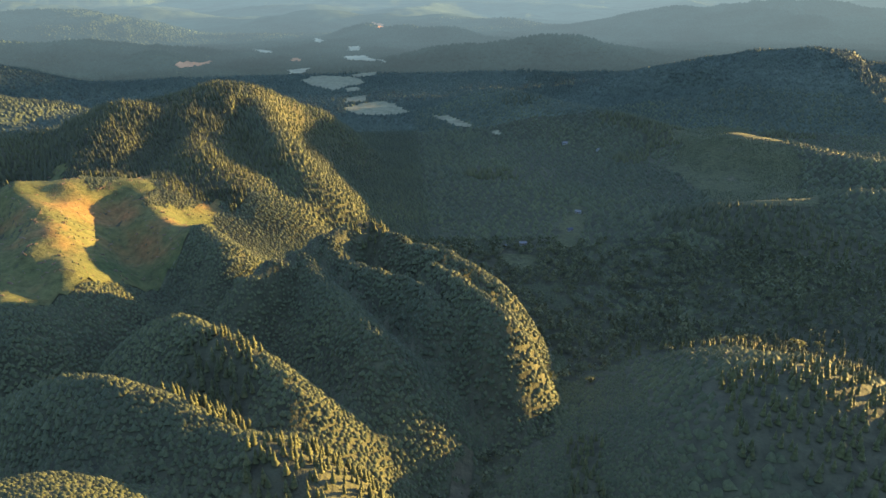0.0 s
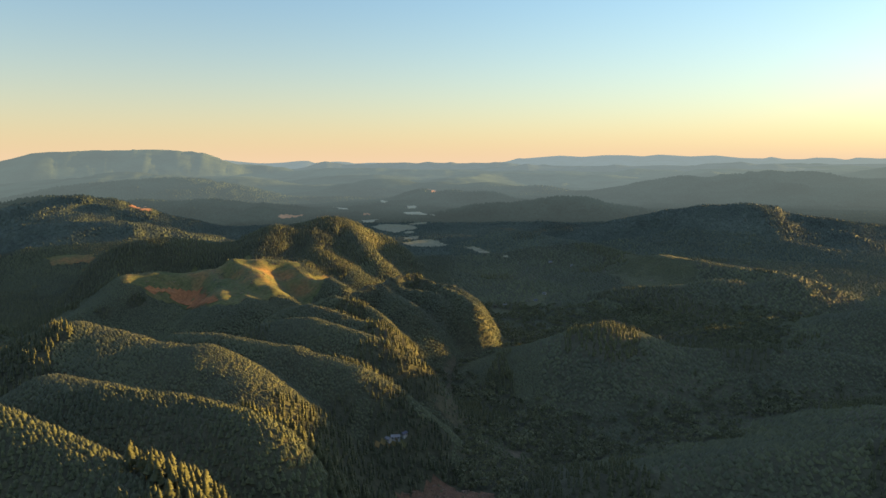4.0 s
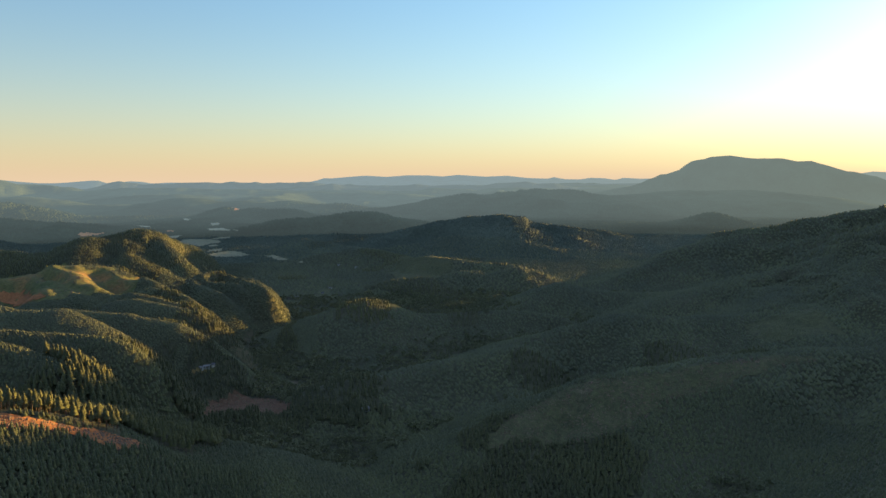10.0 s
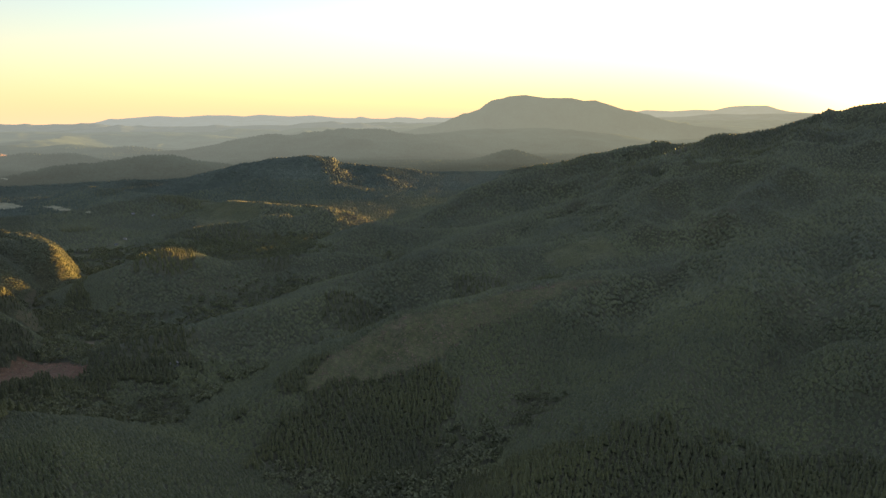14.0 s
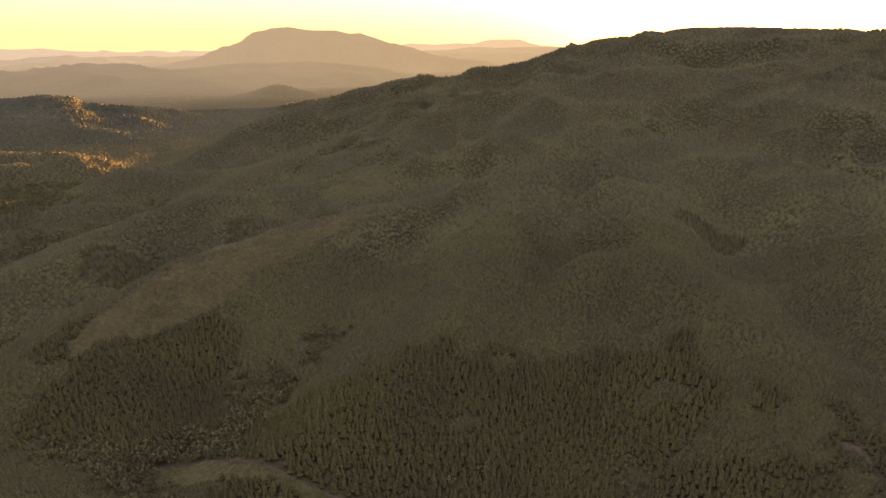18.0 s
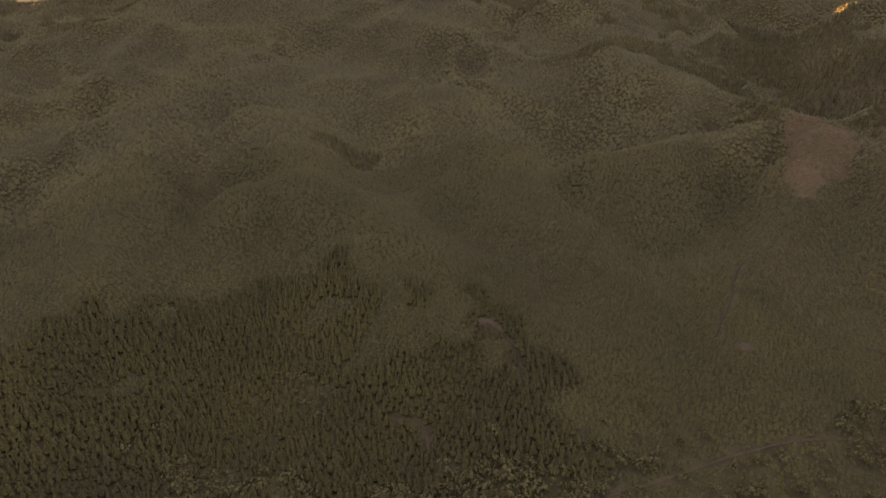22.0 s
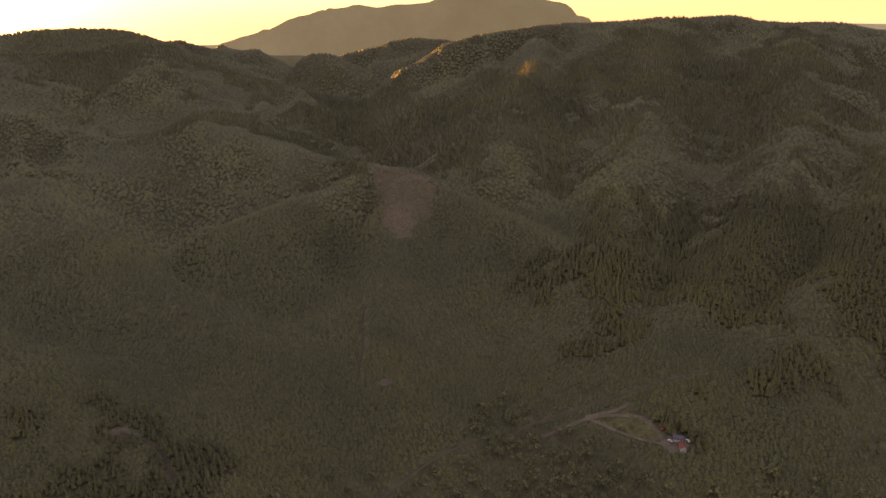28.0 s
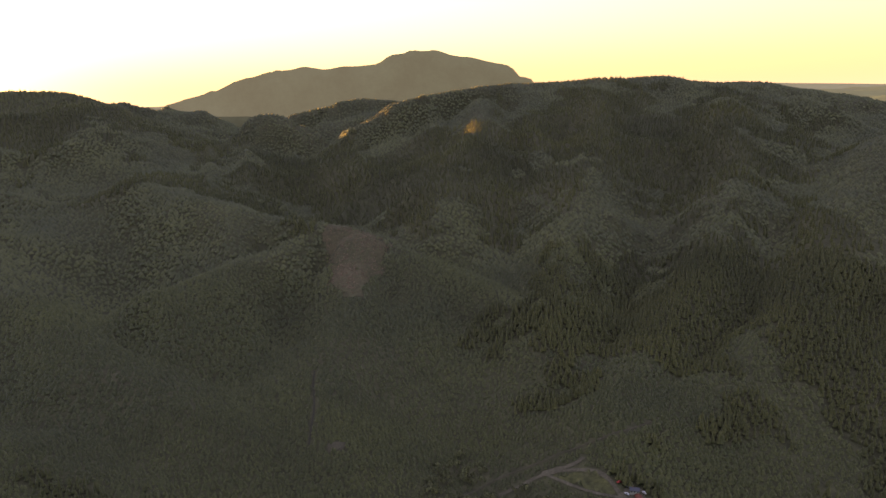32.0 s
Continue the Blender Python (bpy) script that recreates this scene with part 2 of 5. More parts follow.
# crest lines: (bearing, distance, height of the crest), steepness of the flanks, rounding of the top
RIDGES = {
    "sunset_mountain": ([(-56, 500, 90), (-60, 500, 90), (-64.5, 495, 88), (-67.8, 490, 81.5), (-70, 480, 88.5), (-73, 480, 88), (-77, 500, 80), (-80, 530, 65), (-85, 620, 58)], 0.27, 14),
    "fir_bench": ([(46, 95, 41.5), (37, 99, 38.5), (30, 103, 36), (26, 106, 32.5), (23, 110, 26), (21, 116, 19)], 0.75, 9),
    "near_left_bench": ([(66, 62, 30), (59, 95, 41), (53, 132, 46), (48, 168, 50), (46, 200, 54)], 0.5, 12),
    "butte_foot": ([(-12, 1330, 46), (-17, 1300, 54), (-22, 1350, 60), (-27, 1350, 60), (-31, 1350, 50)], 0.2, 30),
    "left_mountain": ([(40.4, 2200, 114.7), (38.5, 2200, 117.5), (34.7, 2200, 120.4), (32.8, 2200, 121.8), (32.0, 2200, 120.2), (31.5, 2200, 117.0), (30.9, 2200, 115.4), (30.2, 2200, 104.1), (29.2, 2200, 92.6), (28.2, 2200, 80.9), (27.3, 2200, 77.3), (25.8, 2200, 75.0), (24.6, 2200, 69.5)], 0.45, 40),
    "left_mountain_shoulder": ([(39.9, 1700, 51.5), (37.3, 1662, 57.3), (35.2, 1633, 65.6), (33.0, 1605, 60.4), (30.4, 1571, 52.7), (27.7, 1538, 54.3), (26.1, 1519, 47.0), (24.5, 1500, 37.6)], 0.16, 30),
    "left_dark_spur": ([(38.6, 1250, 47.4), (36.6, 1231, 52.7), (34.5, 1211, 57.2), (32.7, 1195, 60.1), (30.4, 1176, 61.3), (29.1, 1165, 54.1), (28.1, 1156, 41.9), (27.3, 1150, 33.2)], 0.25, 15),
    "left_near_rise": ([(38.7, 760, 54.0), (36.6, 745, 54.7), (35.6, 738, 52.0), (34.2, 728, 46.7), (32.0, 712, 38.7), (30.1, 700, 35.0)], 0.3, 8),
    "left_wooded_rise": ([(34.9, 900, 42.3), (33.1, 894, 43.5), (30.9, 888, 41.5), (28.9, 882, 43.4), (26.6, 876, 34.8), (25.1, 872, 37.1), (23.7, 868, 35.4), (22.0, 863, 31.6), (20.7, 860, 28.0)], 0.2, 8),
    "left_wooded_knob": ([(25.8, 820, 33.7), (25.2, 820, 37.8), (24.6, 820, 36.9), (24.0, 820, 31.7)], 0.4, 4),
    "left_low_rise": ([(38.7, 620, 40.8), (36.7, 612, 43.6), (34.2, 603, 43.0), (32.1, 595, 39.0), (30.6, 590, 35.3)], 0.3, 8),
    "valley_rise_far": ([(24.4, 1700, 42.3), (21.9, 1684, 49.1), (19.8, 1671, 53.6), (17.6, 1658, 55.6), (15.4, 1645, 47.2), (13.1, 1632, 38.9), (10.4, 1616, 30.7), (7.7, 1600, 34.1)], 0.16, 25),
    "valley_rise_farther": ([(26.5, 2200, 49.0), (23.6, 2177, 59.3), (20.6, 2153, 66.4), (16.7, 2123, 64.9), (12.7, 2093, 60.2), (8.6, 2063, 52.4), (3.6, 2027, 47.9), (-0.1, 2000, 44.1)], 0.14, 30),
    "left_hill": ([(31.8, 455, 43.2), (30.6, 457, 43.6), (29.6, 459, 43.7), (28.5, 461, 41.8), (27.1, 464, 39.5), (25.9, 466, 39.5), (24.8, 468, 41.3), (24.2, 469, 43.7), (23.4, 470, 46.5), (22.9, 474, 45.8), (22.3, 478, 46.3), (21.4, 484, 46.7), (20.9, 487, 48.5), (20.4, 490, 49.6), (19.9, 493, 49.0), (19.3, 497, 46.9), (18.8, 500, 44.3), (18.2, 504, 41.6), (17.6, 508, 38.5), (16.9, 512, 33.6), (16.3, 516, 28.3), (15.6, 520, 22.9), (14.9, 524, 11.9)], 0.56, 5),
    "left_hill_front": ([(21.6, 480, 46.7), (21.3, 465, 43.7), (21.2, 460, 39.7), (20.8, 440, 37.2), (19.7, 429, 34.0), (18.9, 420, 30.1)], 0.6, 4),
    "left_hill_arm": ([(23.4, 468, 46.4), (23.8, 451, 42.6), (24.0, 440, 38.6), (24.4, 430, 35.5)], 0.6, 4),
    "left_hill_arm_far": ([(19.3, 488, 47.2), (18.4, 469, 42.1), (17.6, 450, 36.7), (17.1, 440, 30.9)], 0.7, 4),
    "cutover_brow": ([(31.4, 395, 35.6), (29.4, 400, 35.6), (27.6, 405, 35.6), (26.5, 407, 36.7), (25.5, 410, 38.3), (24.4, 411, 37.7), (23.6, 413, 36.6), (22.3, 414, 35.6), (21.8, 415, 33.1)], 0.5, 4),
    "cutover_nose_left": ([(27.2, 405, 36.8), (26.9, 391, 34.2), (26.4, 366, 32.8), (26.1, 352, 29.9), (25.9, 344, 18.9)], 0.62, 1.5),
    "cutover_nose": ([(25.4, 408, 38.4), (24.4, 389, 36.8), (23.8, 376, 34.6), (23.3, 365, 32.0), (23.4, 367, 29.3), (23.8, 375, 18.3)], 0.65, 1.5),
    "cutover_nose_small": ([(26.0, 385, 34.6), (25.5, 374, 32.7), (25.0, 364, 31.5), (24.6, 355, 31.2), (24.2, 347, 20.2)], 0.65, 1.2),
    "cutover_nose_right": ([(22.6, 415, 35.9), (22.0, 406, 35.2), (21.6, 401, 31.8), (20.8, 390, 32.3), (20.0, 383, 33.3), (19.0, 375, 30.6)], 0.6, 1.5),
    "middle_ridge": ([(19.3, 346, 21.1), (18.3, 352, 32.1), (17.8, 355, 33.2), (17.4, 357, 34.2), (16.9, 359, 33.6), (16.6, 361, 33.5), (16.4, 362, 34.2), (16.0, 364, 35.5), (15.8, 365, 35.8), (15.3, 368, 36.0), (14.9, 370, 36.1), (14.5, 372, 35.9), (14.2, 370, 35.3), (13.8, 368, 34.3), (13.4, 366, 33.5), (13.1, 364, 32.7), (12.7, 362, 33.3), (12.5, 361, 33.1), (12.1, 359, 32.4), (11.6, 356, 31.2), (11.2, 354, 29.9), (10.8, 352, 28.0), (10.3, 350, 10.0)], 1.35, 1.5),
    "middle_ridge_arm": ([(16.7, 362, 33.1), (16.4, 358, 32.1), (15.9, 350, 31.5), (15.4, 343, 31.3), (14.9, 335, 31.4), (14.5, 330, 30.5), (14.2, 326, 12.5)], 0.96, 1.2),
    "middle_ridge_fold": ([(15.8, 362, 33.0), (15.0, 357, 32.4), (14.3, 352, 32.5), (13.8, 349, 32.5), (13.2, 345, 32.2), (12.9, 340, 31.2), (12.7, 336, 13.2)], 1.3, 1.2),
    "middle_ridge_arm_right": ([(12.7, 352, 33.4), (12.2, 348, 33.0), (11.8, 343, 32.2), (11.4, 339, 31.3), (11.0, 335, 30.7), (10.7, 332, 12.7)], 1.7, 1.2),
    "middle_ridge_step": ([(21.3, 343, 21.1), (20.2, 338, 32.1), (19.7, 336, 33.8), (19.1, 332, 34.0), (18.8, 330, 33.6), (18.4, 328, 34.0), (18.0, 326, 33.1), (17.6, 324, 32.7), (17.2, 321, 31.9), (16.7, 318, 30.4), (16.2, 315, 12.4)], 0.96, 1.5),
    "middle_ridge_foot": ([(24.1, 326, 19.6), (22.9, 322, 30.6), (22.0, 319, 33.5), (21.5, 318, 34.0), (20.9, 316, 34.5), (20.4, 314, 34.4), (19.9, 313, 33.8), (19.5, 312, 33.2), (19.0, 310, 32.6), (18.6, 309, 31.6), (18.3, 307, 30.9), (17.7, 305, 30.9), (17.0, 302, 31.0), (16.4, 300, 29.5), (15.8, 298, 11.5)], 0.96, 1.5),
    "left_spur_far": ([(23.2, 298, 33.1), (22.6, 296, 33.9), (22.0, 294, 35.0), (21.2, 291, 35.6), (20.6, 289, 35.7), (20.0, 286, 35.0), (19.5, 285, 34.8), (18.9, 282, 34.4), (18.3, 280, 33.8), (17.5, 277, 33.0), (16.8, 275, 31.9), (16.1, 272, 30.2), (15.7, 270, 12.2)], 0.79, 3),
    "left_spur_middle": ([(27.6, 272, 37.4), (26.6, 269, 38.0), (25.6, 267, 38.0), (24.5, 264, 37.4), (23.4, 261, 36.7), (22.4, 258, 36.3), (21.3, 256, 36.3), (20.7, 254, 35.5), (19.8, 252, 34.8), (18.9, 250, 34.1), (18.0, 247, 33.6), (17.0, 245, 31.1), (16.6, 244, 13.1)], 0.74, 4),
    "left_stand_hill": ([(31.8, 252, 46.0), (30.7, 250, 44.4), (29.7, 248, 43.2), (28.7, 245, 42.1), (27.6, 243, 41.8), (26.6, 241, 41.3), (25.9, 240, 41.8), (25.1, 237, 40.1), (24.1, 232, 38.0), (23.1, 228, 35.4), (22.2, 224, 14)], 0.62, 6),
    "left_spur_low": ([(31.9, 222, 42.7), (30.7, 219, 42.1), (29.7, 217, 41.7), (28.7, 214, 41.2), (27.7, 212, 40.7), (26.6, 209, 40.0), (26.0, 208, 39.0), (25.2, 206, 38.0), (24.6, 204, 37.2), (23.9, 203, 35.1), (21.8, 200, 24.1)], 0.75, 5),
    "left_spur_low_arm": ([(26.6, 215, 38.8), (25.0, 209, 39.2), (23.5, 204, 39.4), (22.4, 201, 39.1), (21.5, 198, 38.1), (20.9, 196, 36.2), (20.2, 194, 16)], 1.4, 5),
    "left_bench": ([(42.1, 131, 49.5), (38.0, 133, 47.0), (35.8, 134, 45.9), (34.0, 135, 44.6), (30.3, 136, 42.2), (28.3, 138, 40.3), (26.3, 140, 37.8), (24.2, 142, 35.2), (21.2, 144, 31.5), (19.0, 146, 26.5)], 0.5, 6),
    "left_spur_near": ([(32.3, 190, 47.3), (30.7, 186, 45.5), (29.8, 184, 44.4), (28.7, 181, 43.6), (27.7, 178, 42.6), (26.7, 176, 41.6), (25.9, 174, 40.6), (25.0, 172, 39.0), (23.7, 169, 20)], 1.15, 6),
    "dark_hill": ([(14.8, 780, 13.2), (14.0, 783, 20.2), (13.2, 786, 26.6), (12.3, 789, 30.6), (9.5, 799, 38.4), (7.7, 805, 39.7), (5.9, 812, 40.4), (4.5, 817, 43.3), (3.6, 820, 44.3), (2.4, 823, 44.1), (1.8, 825, 41.3), (1.1, 827, 38.5), (-0.5, 832, 35.5), (-3.2, 840, 25.8)], 0.4, 14),
    "dark_hill_foot": ([(7.7, 600, 31.1), (5.0, 576, 28.1), (2.2, 552, 25.7), (-0.1, 532, 22.5), (-1.4, 520, 18.5)], 0.3, 6),
    "back_hill_lit": ([(14.5, 1050, 41.6), (13.8, 1043, 45.1), (12.9, 1035, 41.7), (12.0, 1027, 43.6), (11.4, 1021, 44.2), (10.8, 1015, 42.1), (10.2, 1009, 42.9), (9.6, 1003, 43.1), (9.0, 997, 43.6), (8.5, 993, 38.7), (7.9, 987, 34.5), (7.1, 980, 34.3), (6.3, 971, 35.9), (5.1, 960, 35.2)], 0.3, 8),
    "back_hill_middle": ([(18.4, 1350, 48.1), (17.4, 1343, 53.3), (16.4, 1335, 53.7), (15.2, 1326, 49.7), (13.7, 1315, 47.4), (12.3, 1304, 47.9), (10.8, 1293, 46.0), (9.3, 1282, 47.4), (7.8, 1270, 44.8), (6.5, 1261, 42.2), (5.1, 1250, 41.1)], 0.18, 14),
    "right_layer_1": ([(1.3, 1150, 36.3), (-1.4, 1163, 43.8), (-3.2, 1172, 48.8), (-4.3, 1178, 55.9), (-4.9, 1181, 57.6), (-5.6, 1184, 53.8), (-7.6, 1194, 55.2), (-8.8, 1201, 56.8), (-10.1, 1208, 63.9), (-10.7, 1211, 67.5), (-12.0, 1218, 64.5), (-12.6, 1221, 67.1), (-13.4, 1226, 61.4), (-14.2, 1230, 59.5), (-15.8, 1239, 55.5), (-17.7, 1250, 41.6)], 0.22, 8),
    "right_layer_2": ([(-0.5, 640, 35.0), (-2.3, 645, 41.3), (-3.6, 648, 43.6), (-5.4, 653, 46.0), (-6.9, 658, 47.3), (-7.8, 660, 47.7), (-8.6, 664, 44.5), (-10.1, 671, 40.1), (-13.0, 686, 35.4), (-15.8, 700, 30.8)], 0.3, 5),
    "right_layer_2_arm": ([(-7.8, 655, 46.9), (-8.0, 655, 36.8), (-8.4, 655, 26.7), (-8.0, 655, 16.4)], 0.32, 4),
    "butte_spur": ([(-20.8, 900, 23.1), (-22.5, 892, 29.3), (-23.9, 885, 40.6), (-24.7, 881, 33.0), (-26.4, 872, 28.8), (-28.7, 860, 26.4)], 0.3, 6),
    "far_spur": ([(1.1, 430, 17.8), (-1.2, 435, 20.4), (-3.5, 440, 20.6), (-4.5, 442, 22.5), (-5.6, 444, 22.5), (-6.7, 446, 19.3), (-8.1, 449, 23.3), (-9.1, 452, 24.5), (-10.4, 456, 22.2), (-11.5, 459, 18.5), (-13.1, 464, 14.0), (-14.9, 470, 12.3)], 0.4, 4),
    "far_spur_face": ([(-2.1, 520, 24.8), (-4.0, 507, 23.6), (-6.7, 487, 22.6), (-9.0, 470, 23.1)], 0.35, 6),
    "middle_spur_lit": ([(8.9, 315, 16.7), (7.1, 318, 20.0), (5.3, 321, 22.2), (3.9, 323, 23.9), (3.0, 325, 24.5), (2.0, 326, 23.2), (0.7, 326, 18.7), (-2.5, 328, 17.5), (-6.3, 330, 18.7), (-9.9, 333, 17.9), (-12.2, 334, 15.8), (-14.0, 335, 10.7)], 0.42, 3),
    "middle_spur_high": ([(-13.1, 380, 24.9), (-15.8, 382, 20.5), (-18.8, 384, 19.2), (-21.8, 387, 19.7), (-25.8, 390, 24.9), (-29.6, 401, 29.2), (-32.5, 410, 35.1), (-35.4, 420, 41.0)], 0.36, 5),
    "middle_spur": ([(-7.2, 262, 11.5), (-9.5, 268, 16.7), (-11.3, 273, 20.2), (-13.1, 278, 22.1), (-15.4, 284, 24.6), (-17.5, 290, 26.0), (-19.3, 294, 24.9), (-21.8, 301, 23.2), (-23.9, 306, 23.3), (-25.9, 311, 22.3), (-27.8, 317, 23.0), (-29.7, 322, 25.3), (-31.5, 327, 27.1), (-33.3, 333, 29.6), (-35.5, 340, 35.5)], 0.42, 4),
    "middle_spur_foot": ([(7.2, 222, 14.0), (4.5, 228, 15.1), (0.8, 235, 14.9), (-3.0, 242, 16.6), (-6.2, 249, 16.6), (-9.5, 255, 19.3), (-11.1, 258, 8.3)], 0.42, 4),
    "clearing_spur": ([(-3.9, 176, 12.1), (-6.2, 183, 13.7), (-8.6, 190, 15.9), (-10.9, 198, 17.0), (-13.2, 205, 19.0), (-15.9, 210, 21.7), (-18.5, 216, 22.2), (-21.9, 223, 23.0), (-24.4, 228, 24.3), (-26.2, 232, 25.2), (-29.1, 241, 25.3), (-31.6, 249, 25.7), (-35.7, 262, 25.7), (-37.1, 267, 14.7)], 0.42, 4),
    "sunset_flank_left": ([(-19.4, 450, 27.0), (-23.1, 469, 39.2), (-27.1, 490, 47.8), (-28.6, 494, 49.8), (-30.8, 500, 55.1), (-33.0, 506, 59.3), (-33.9, 508, 60.7), (-35.6, 513, 62.0), (-36.9, 516, 59.5), (-38.1, 520, 60.4)], 0.42, 8),
    "sunset_flank": ([(-16.5, 340, 15.2), (-21.2, 364, 21.8), (-26.3, 389, 28.4), (-32.2, 420, 39.3), (-36.5, 447, 54.1), (-39.0, 462, 65.0), (-39.8, 468, 67.9), (-41.4, 478, 67.2), (-43.0, 489, 69.0), (-45.4, 505, 72.1), (-46.2, 505, 74.9), (-47.0, 506, 79.0), (-47.9, 506, 81.0), (-49.0, 507, 84.7), (-50.1, 507, 85.2), (-51.8, 508, 85.5), (-53.5, 509, 86.2), (-54.7, 510, 88.6)], 0.42, 8),
    "butte": ([(-15.4, 1700, 51.4), (-16.9, 1700, 63.1), (-18.2, 1700, 68.1), (-19.5, 1700, 80.8), (-20.7, 1700, 92.1), (-21.5, 1700, 102.1), (-22.7, 1700, 121.8), (-23.9, 1700, 130.0), (-25.3, 1700, 133.0), (-26.7, 1700, 126.0), (-28.6, 1700, 124.9), (-29.7, 1700, 117.0), (-30.4, 1700, 119.0), (-31.1, 1700, 113.9), (-32.9, 1700, 96.6), (-34.3, 1700, 85.7), (-35.2, 1700, 77.4)], 0.62, 20),
    "butte_right": ([(-30.3, 1705, 117.8), (-32.9, 1705, 93.5), (-35.1, 1705, 78.5), (-37.2, 1705, 67.4), (-40.6, 1705, 49.9)], 0.62, 20),
    "central_spur": ([(-51.1, 245, 36.5), (-53.4, 209, 29.0), (-54.8, 186, 24.2), (-58.2, 177, 22.4), (-61.1, 164, 19.6), (-63.6, 149, 16.3), (-64.8, 134, 13.3)], 0.5, 4),
    "central_spur_low": ([(-58.8, 153, 17.2), (-62.8, 139, 14.4), (-65.8, 132, 12.8), (-69.7, 129, 12.2), (-72.6, 122, 10.8), (-73.5, 112, 8.7)], 0.5, 3),
    "left_slope_spur": ([(-43.8, 257, 39.1), (-41.8, 219, 31.2), (-39.7, 188, 24.5), (-36.6, 161, 18.9), (-32.9, 141, 14.8), (-27.8, 128, 12.0), (-21.5, 117, 9.6)], 0.5, 4),
    "right_slope_spur": ([(-66.7, 257, 39.1), (-70.5, 206, 28.5), (-73.8, 180, 22.9), (-78.3, 159, 18.4), (-82.7, 143, 15.1)], 0.5, 4),
    "sunset_lower_spur": ([(-49.6, 191, 25.1), (-51.7, 193, 25.5), (-54.3, 194, 25.8), (-57.0, 186, 24.1), (-60.6, 171, 21.1), (-64.1, 158, 18.4), (-68.4, 150, 16.7)], 0.5, 4),
    "sunset_foot_spur": ([(-57.4, 160, 18.8), (-60.6, 157, 18.1), (-63.5, 154, 17.4), (-67.3, 146, 15.7), (-71.9, 137, 13.9), (-75.6, 129, 12.2)], 0.55, 3),
    "clearcut_spur": ([(-78.2, 203, 29.2), (-80.3, 204, 29.5), (-83.3, 210, 30.9), (-87.8, 223, 34.0), (-91.6, 241, 38.1), (-94.3, 237, 37.1), (-97.0, 225, 34.3), (-99.7, 212, 31.2), (-103.0, 201, 28.8), (-106.3, 191, 26.3), (-109.1, 180, 23.8), (-111.4, 166, 20.5)], 0.55, 4),
    "clearcut_spur_back": ([(-78.0, 296, 51.2), (-81.0, 278, 46.7), (-85.1, 260, 42.5), (-88.9, 249, 40.0), (-91.6, 241, 38.1)], 0.45, 5),
    "crater_spur": ([(-94.2, 227, 34.9), (-94.0, 192, 26.6), (-91.8, 165, 20.2), (-91.5, 143, 15.2), (-91.8, 132, 12.4)], 0.5, 4),
    "right_spur_high": ([(-105.0, 381, 78.6), (-104.6, 325, 63.9), (-102.7, 270, 49.7), (-101.2, 235, 40.5)], 0.5, 4),
    "right_spur_middle": ([(-114.2, 385, 79.8), (-114.3, 313, 61.0), (-112.6, 253, 45.1), (-111.3, 210, 33.9), (-110.9, 184, 27.1)], 0.5, 4),
    "right_spur": ([(-123.1, 369, 75.5), (-124.5, 292, 55.4), (-123.6, 232, 39.7), (-122.3, 193, 29.5), (-119.1, 166, 22.3), (-115.7, 144, 16.6)], 0.5, 4),
    "right_spur_far": ([(-133.9, 312, 60.6), (-133.0, 283, 52.9), (-131.2, 224, 37.7), (-129.1, 186, 27.6), (-124.4, 157, 20.1), (-116.7, 135, 14.2)], 0.5, 4),
    "knoll": ([(-84.4, 430, 52.5), (-85.6, 430, 60.2), (-86.5, 430, 66.7), (-87.4, 430, 71.3), (-88.2, 430, 72.0), (-89.1, 430, 70.5), (-90.5, 430, 65.3)], 0.6, 3),
    "knoll_behind": ([(-87.8, 520, 64.8), (-90.4, 520, 70.7), (-92.2, 520, 74.1), (-93.9, 520, 78.7), (-95.7, 520, 80.3), (-97.5, 520, 78.2), (-99.7, 520, 71.7)], 0.5, 5),
    "right_shoulder": ([(-110.7, 432, 84.4), (-107.7, 423, 84.9), (-105.1, 414, 85.4), (-102.8, 408, 83.2), (-100.2, 399, 79.8), (-98.4, 394, 77.1), (-97.0, 390, 71.2), (-95.6, 380, 60.0), (-94.1, 370, 49.9)], 0.6, 4),
    "gap_rise": ([(-77.7, 800, 67.2), (-80.4, 800, 66.9), (-86.5, 800, 64.0), (-90.3, 800, 58.6)], 0.3, 10),
    "right_mountain": ([(-107.7, 437, 84.9), (-109.4, 437, 84.5), (-110.7, 437, 85.5), (-114.1, 437, 87.6), (-116.2, 437, 86.7), (-118.7, 437, 86.7), (-121.1, 437, 83.6), (-123.0, 437, 81.9), (-124.9, 437, 81.4), (-127.8, 437, 78.3), (-129.3, 437, 75.1), (-131.0, 437, 72.5), (-132.6, 437, 69.6), (-140, 420, 58), (-150, 400, 40)], 0.3, 12),
    "right_peak": ([(-79.1, 1400, 57.2), (-81.7, 1400, 83.1), (-84.6, 1400, 101.4), (-86.4, 1400, 120.7), (-88.5, 1400, 134.9), (-91.5, 1400, 143.7), (-92.3, 1400, 138.1), (-96.7, 1400, 144.0), (-98.5, 1400, 160.5), (-99.8, 1400, 167.9), (-101.6, 1400, 165.7), (-102.9, 1400, 156.5), (-104.6, 1400, 151.1), (-106.4, 1400, 137.4), (-108.1, 1400, 111.1), (-109.7, 1400, 85.0)], 0.8, 30),
}


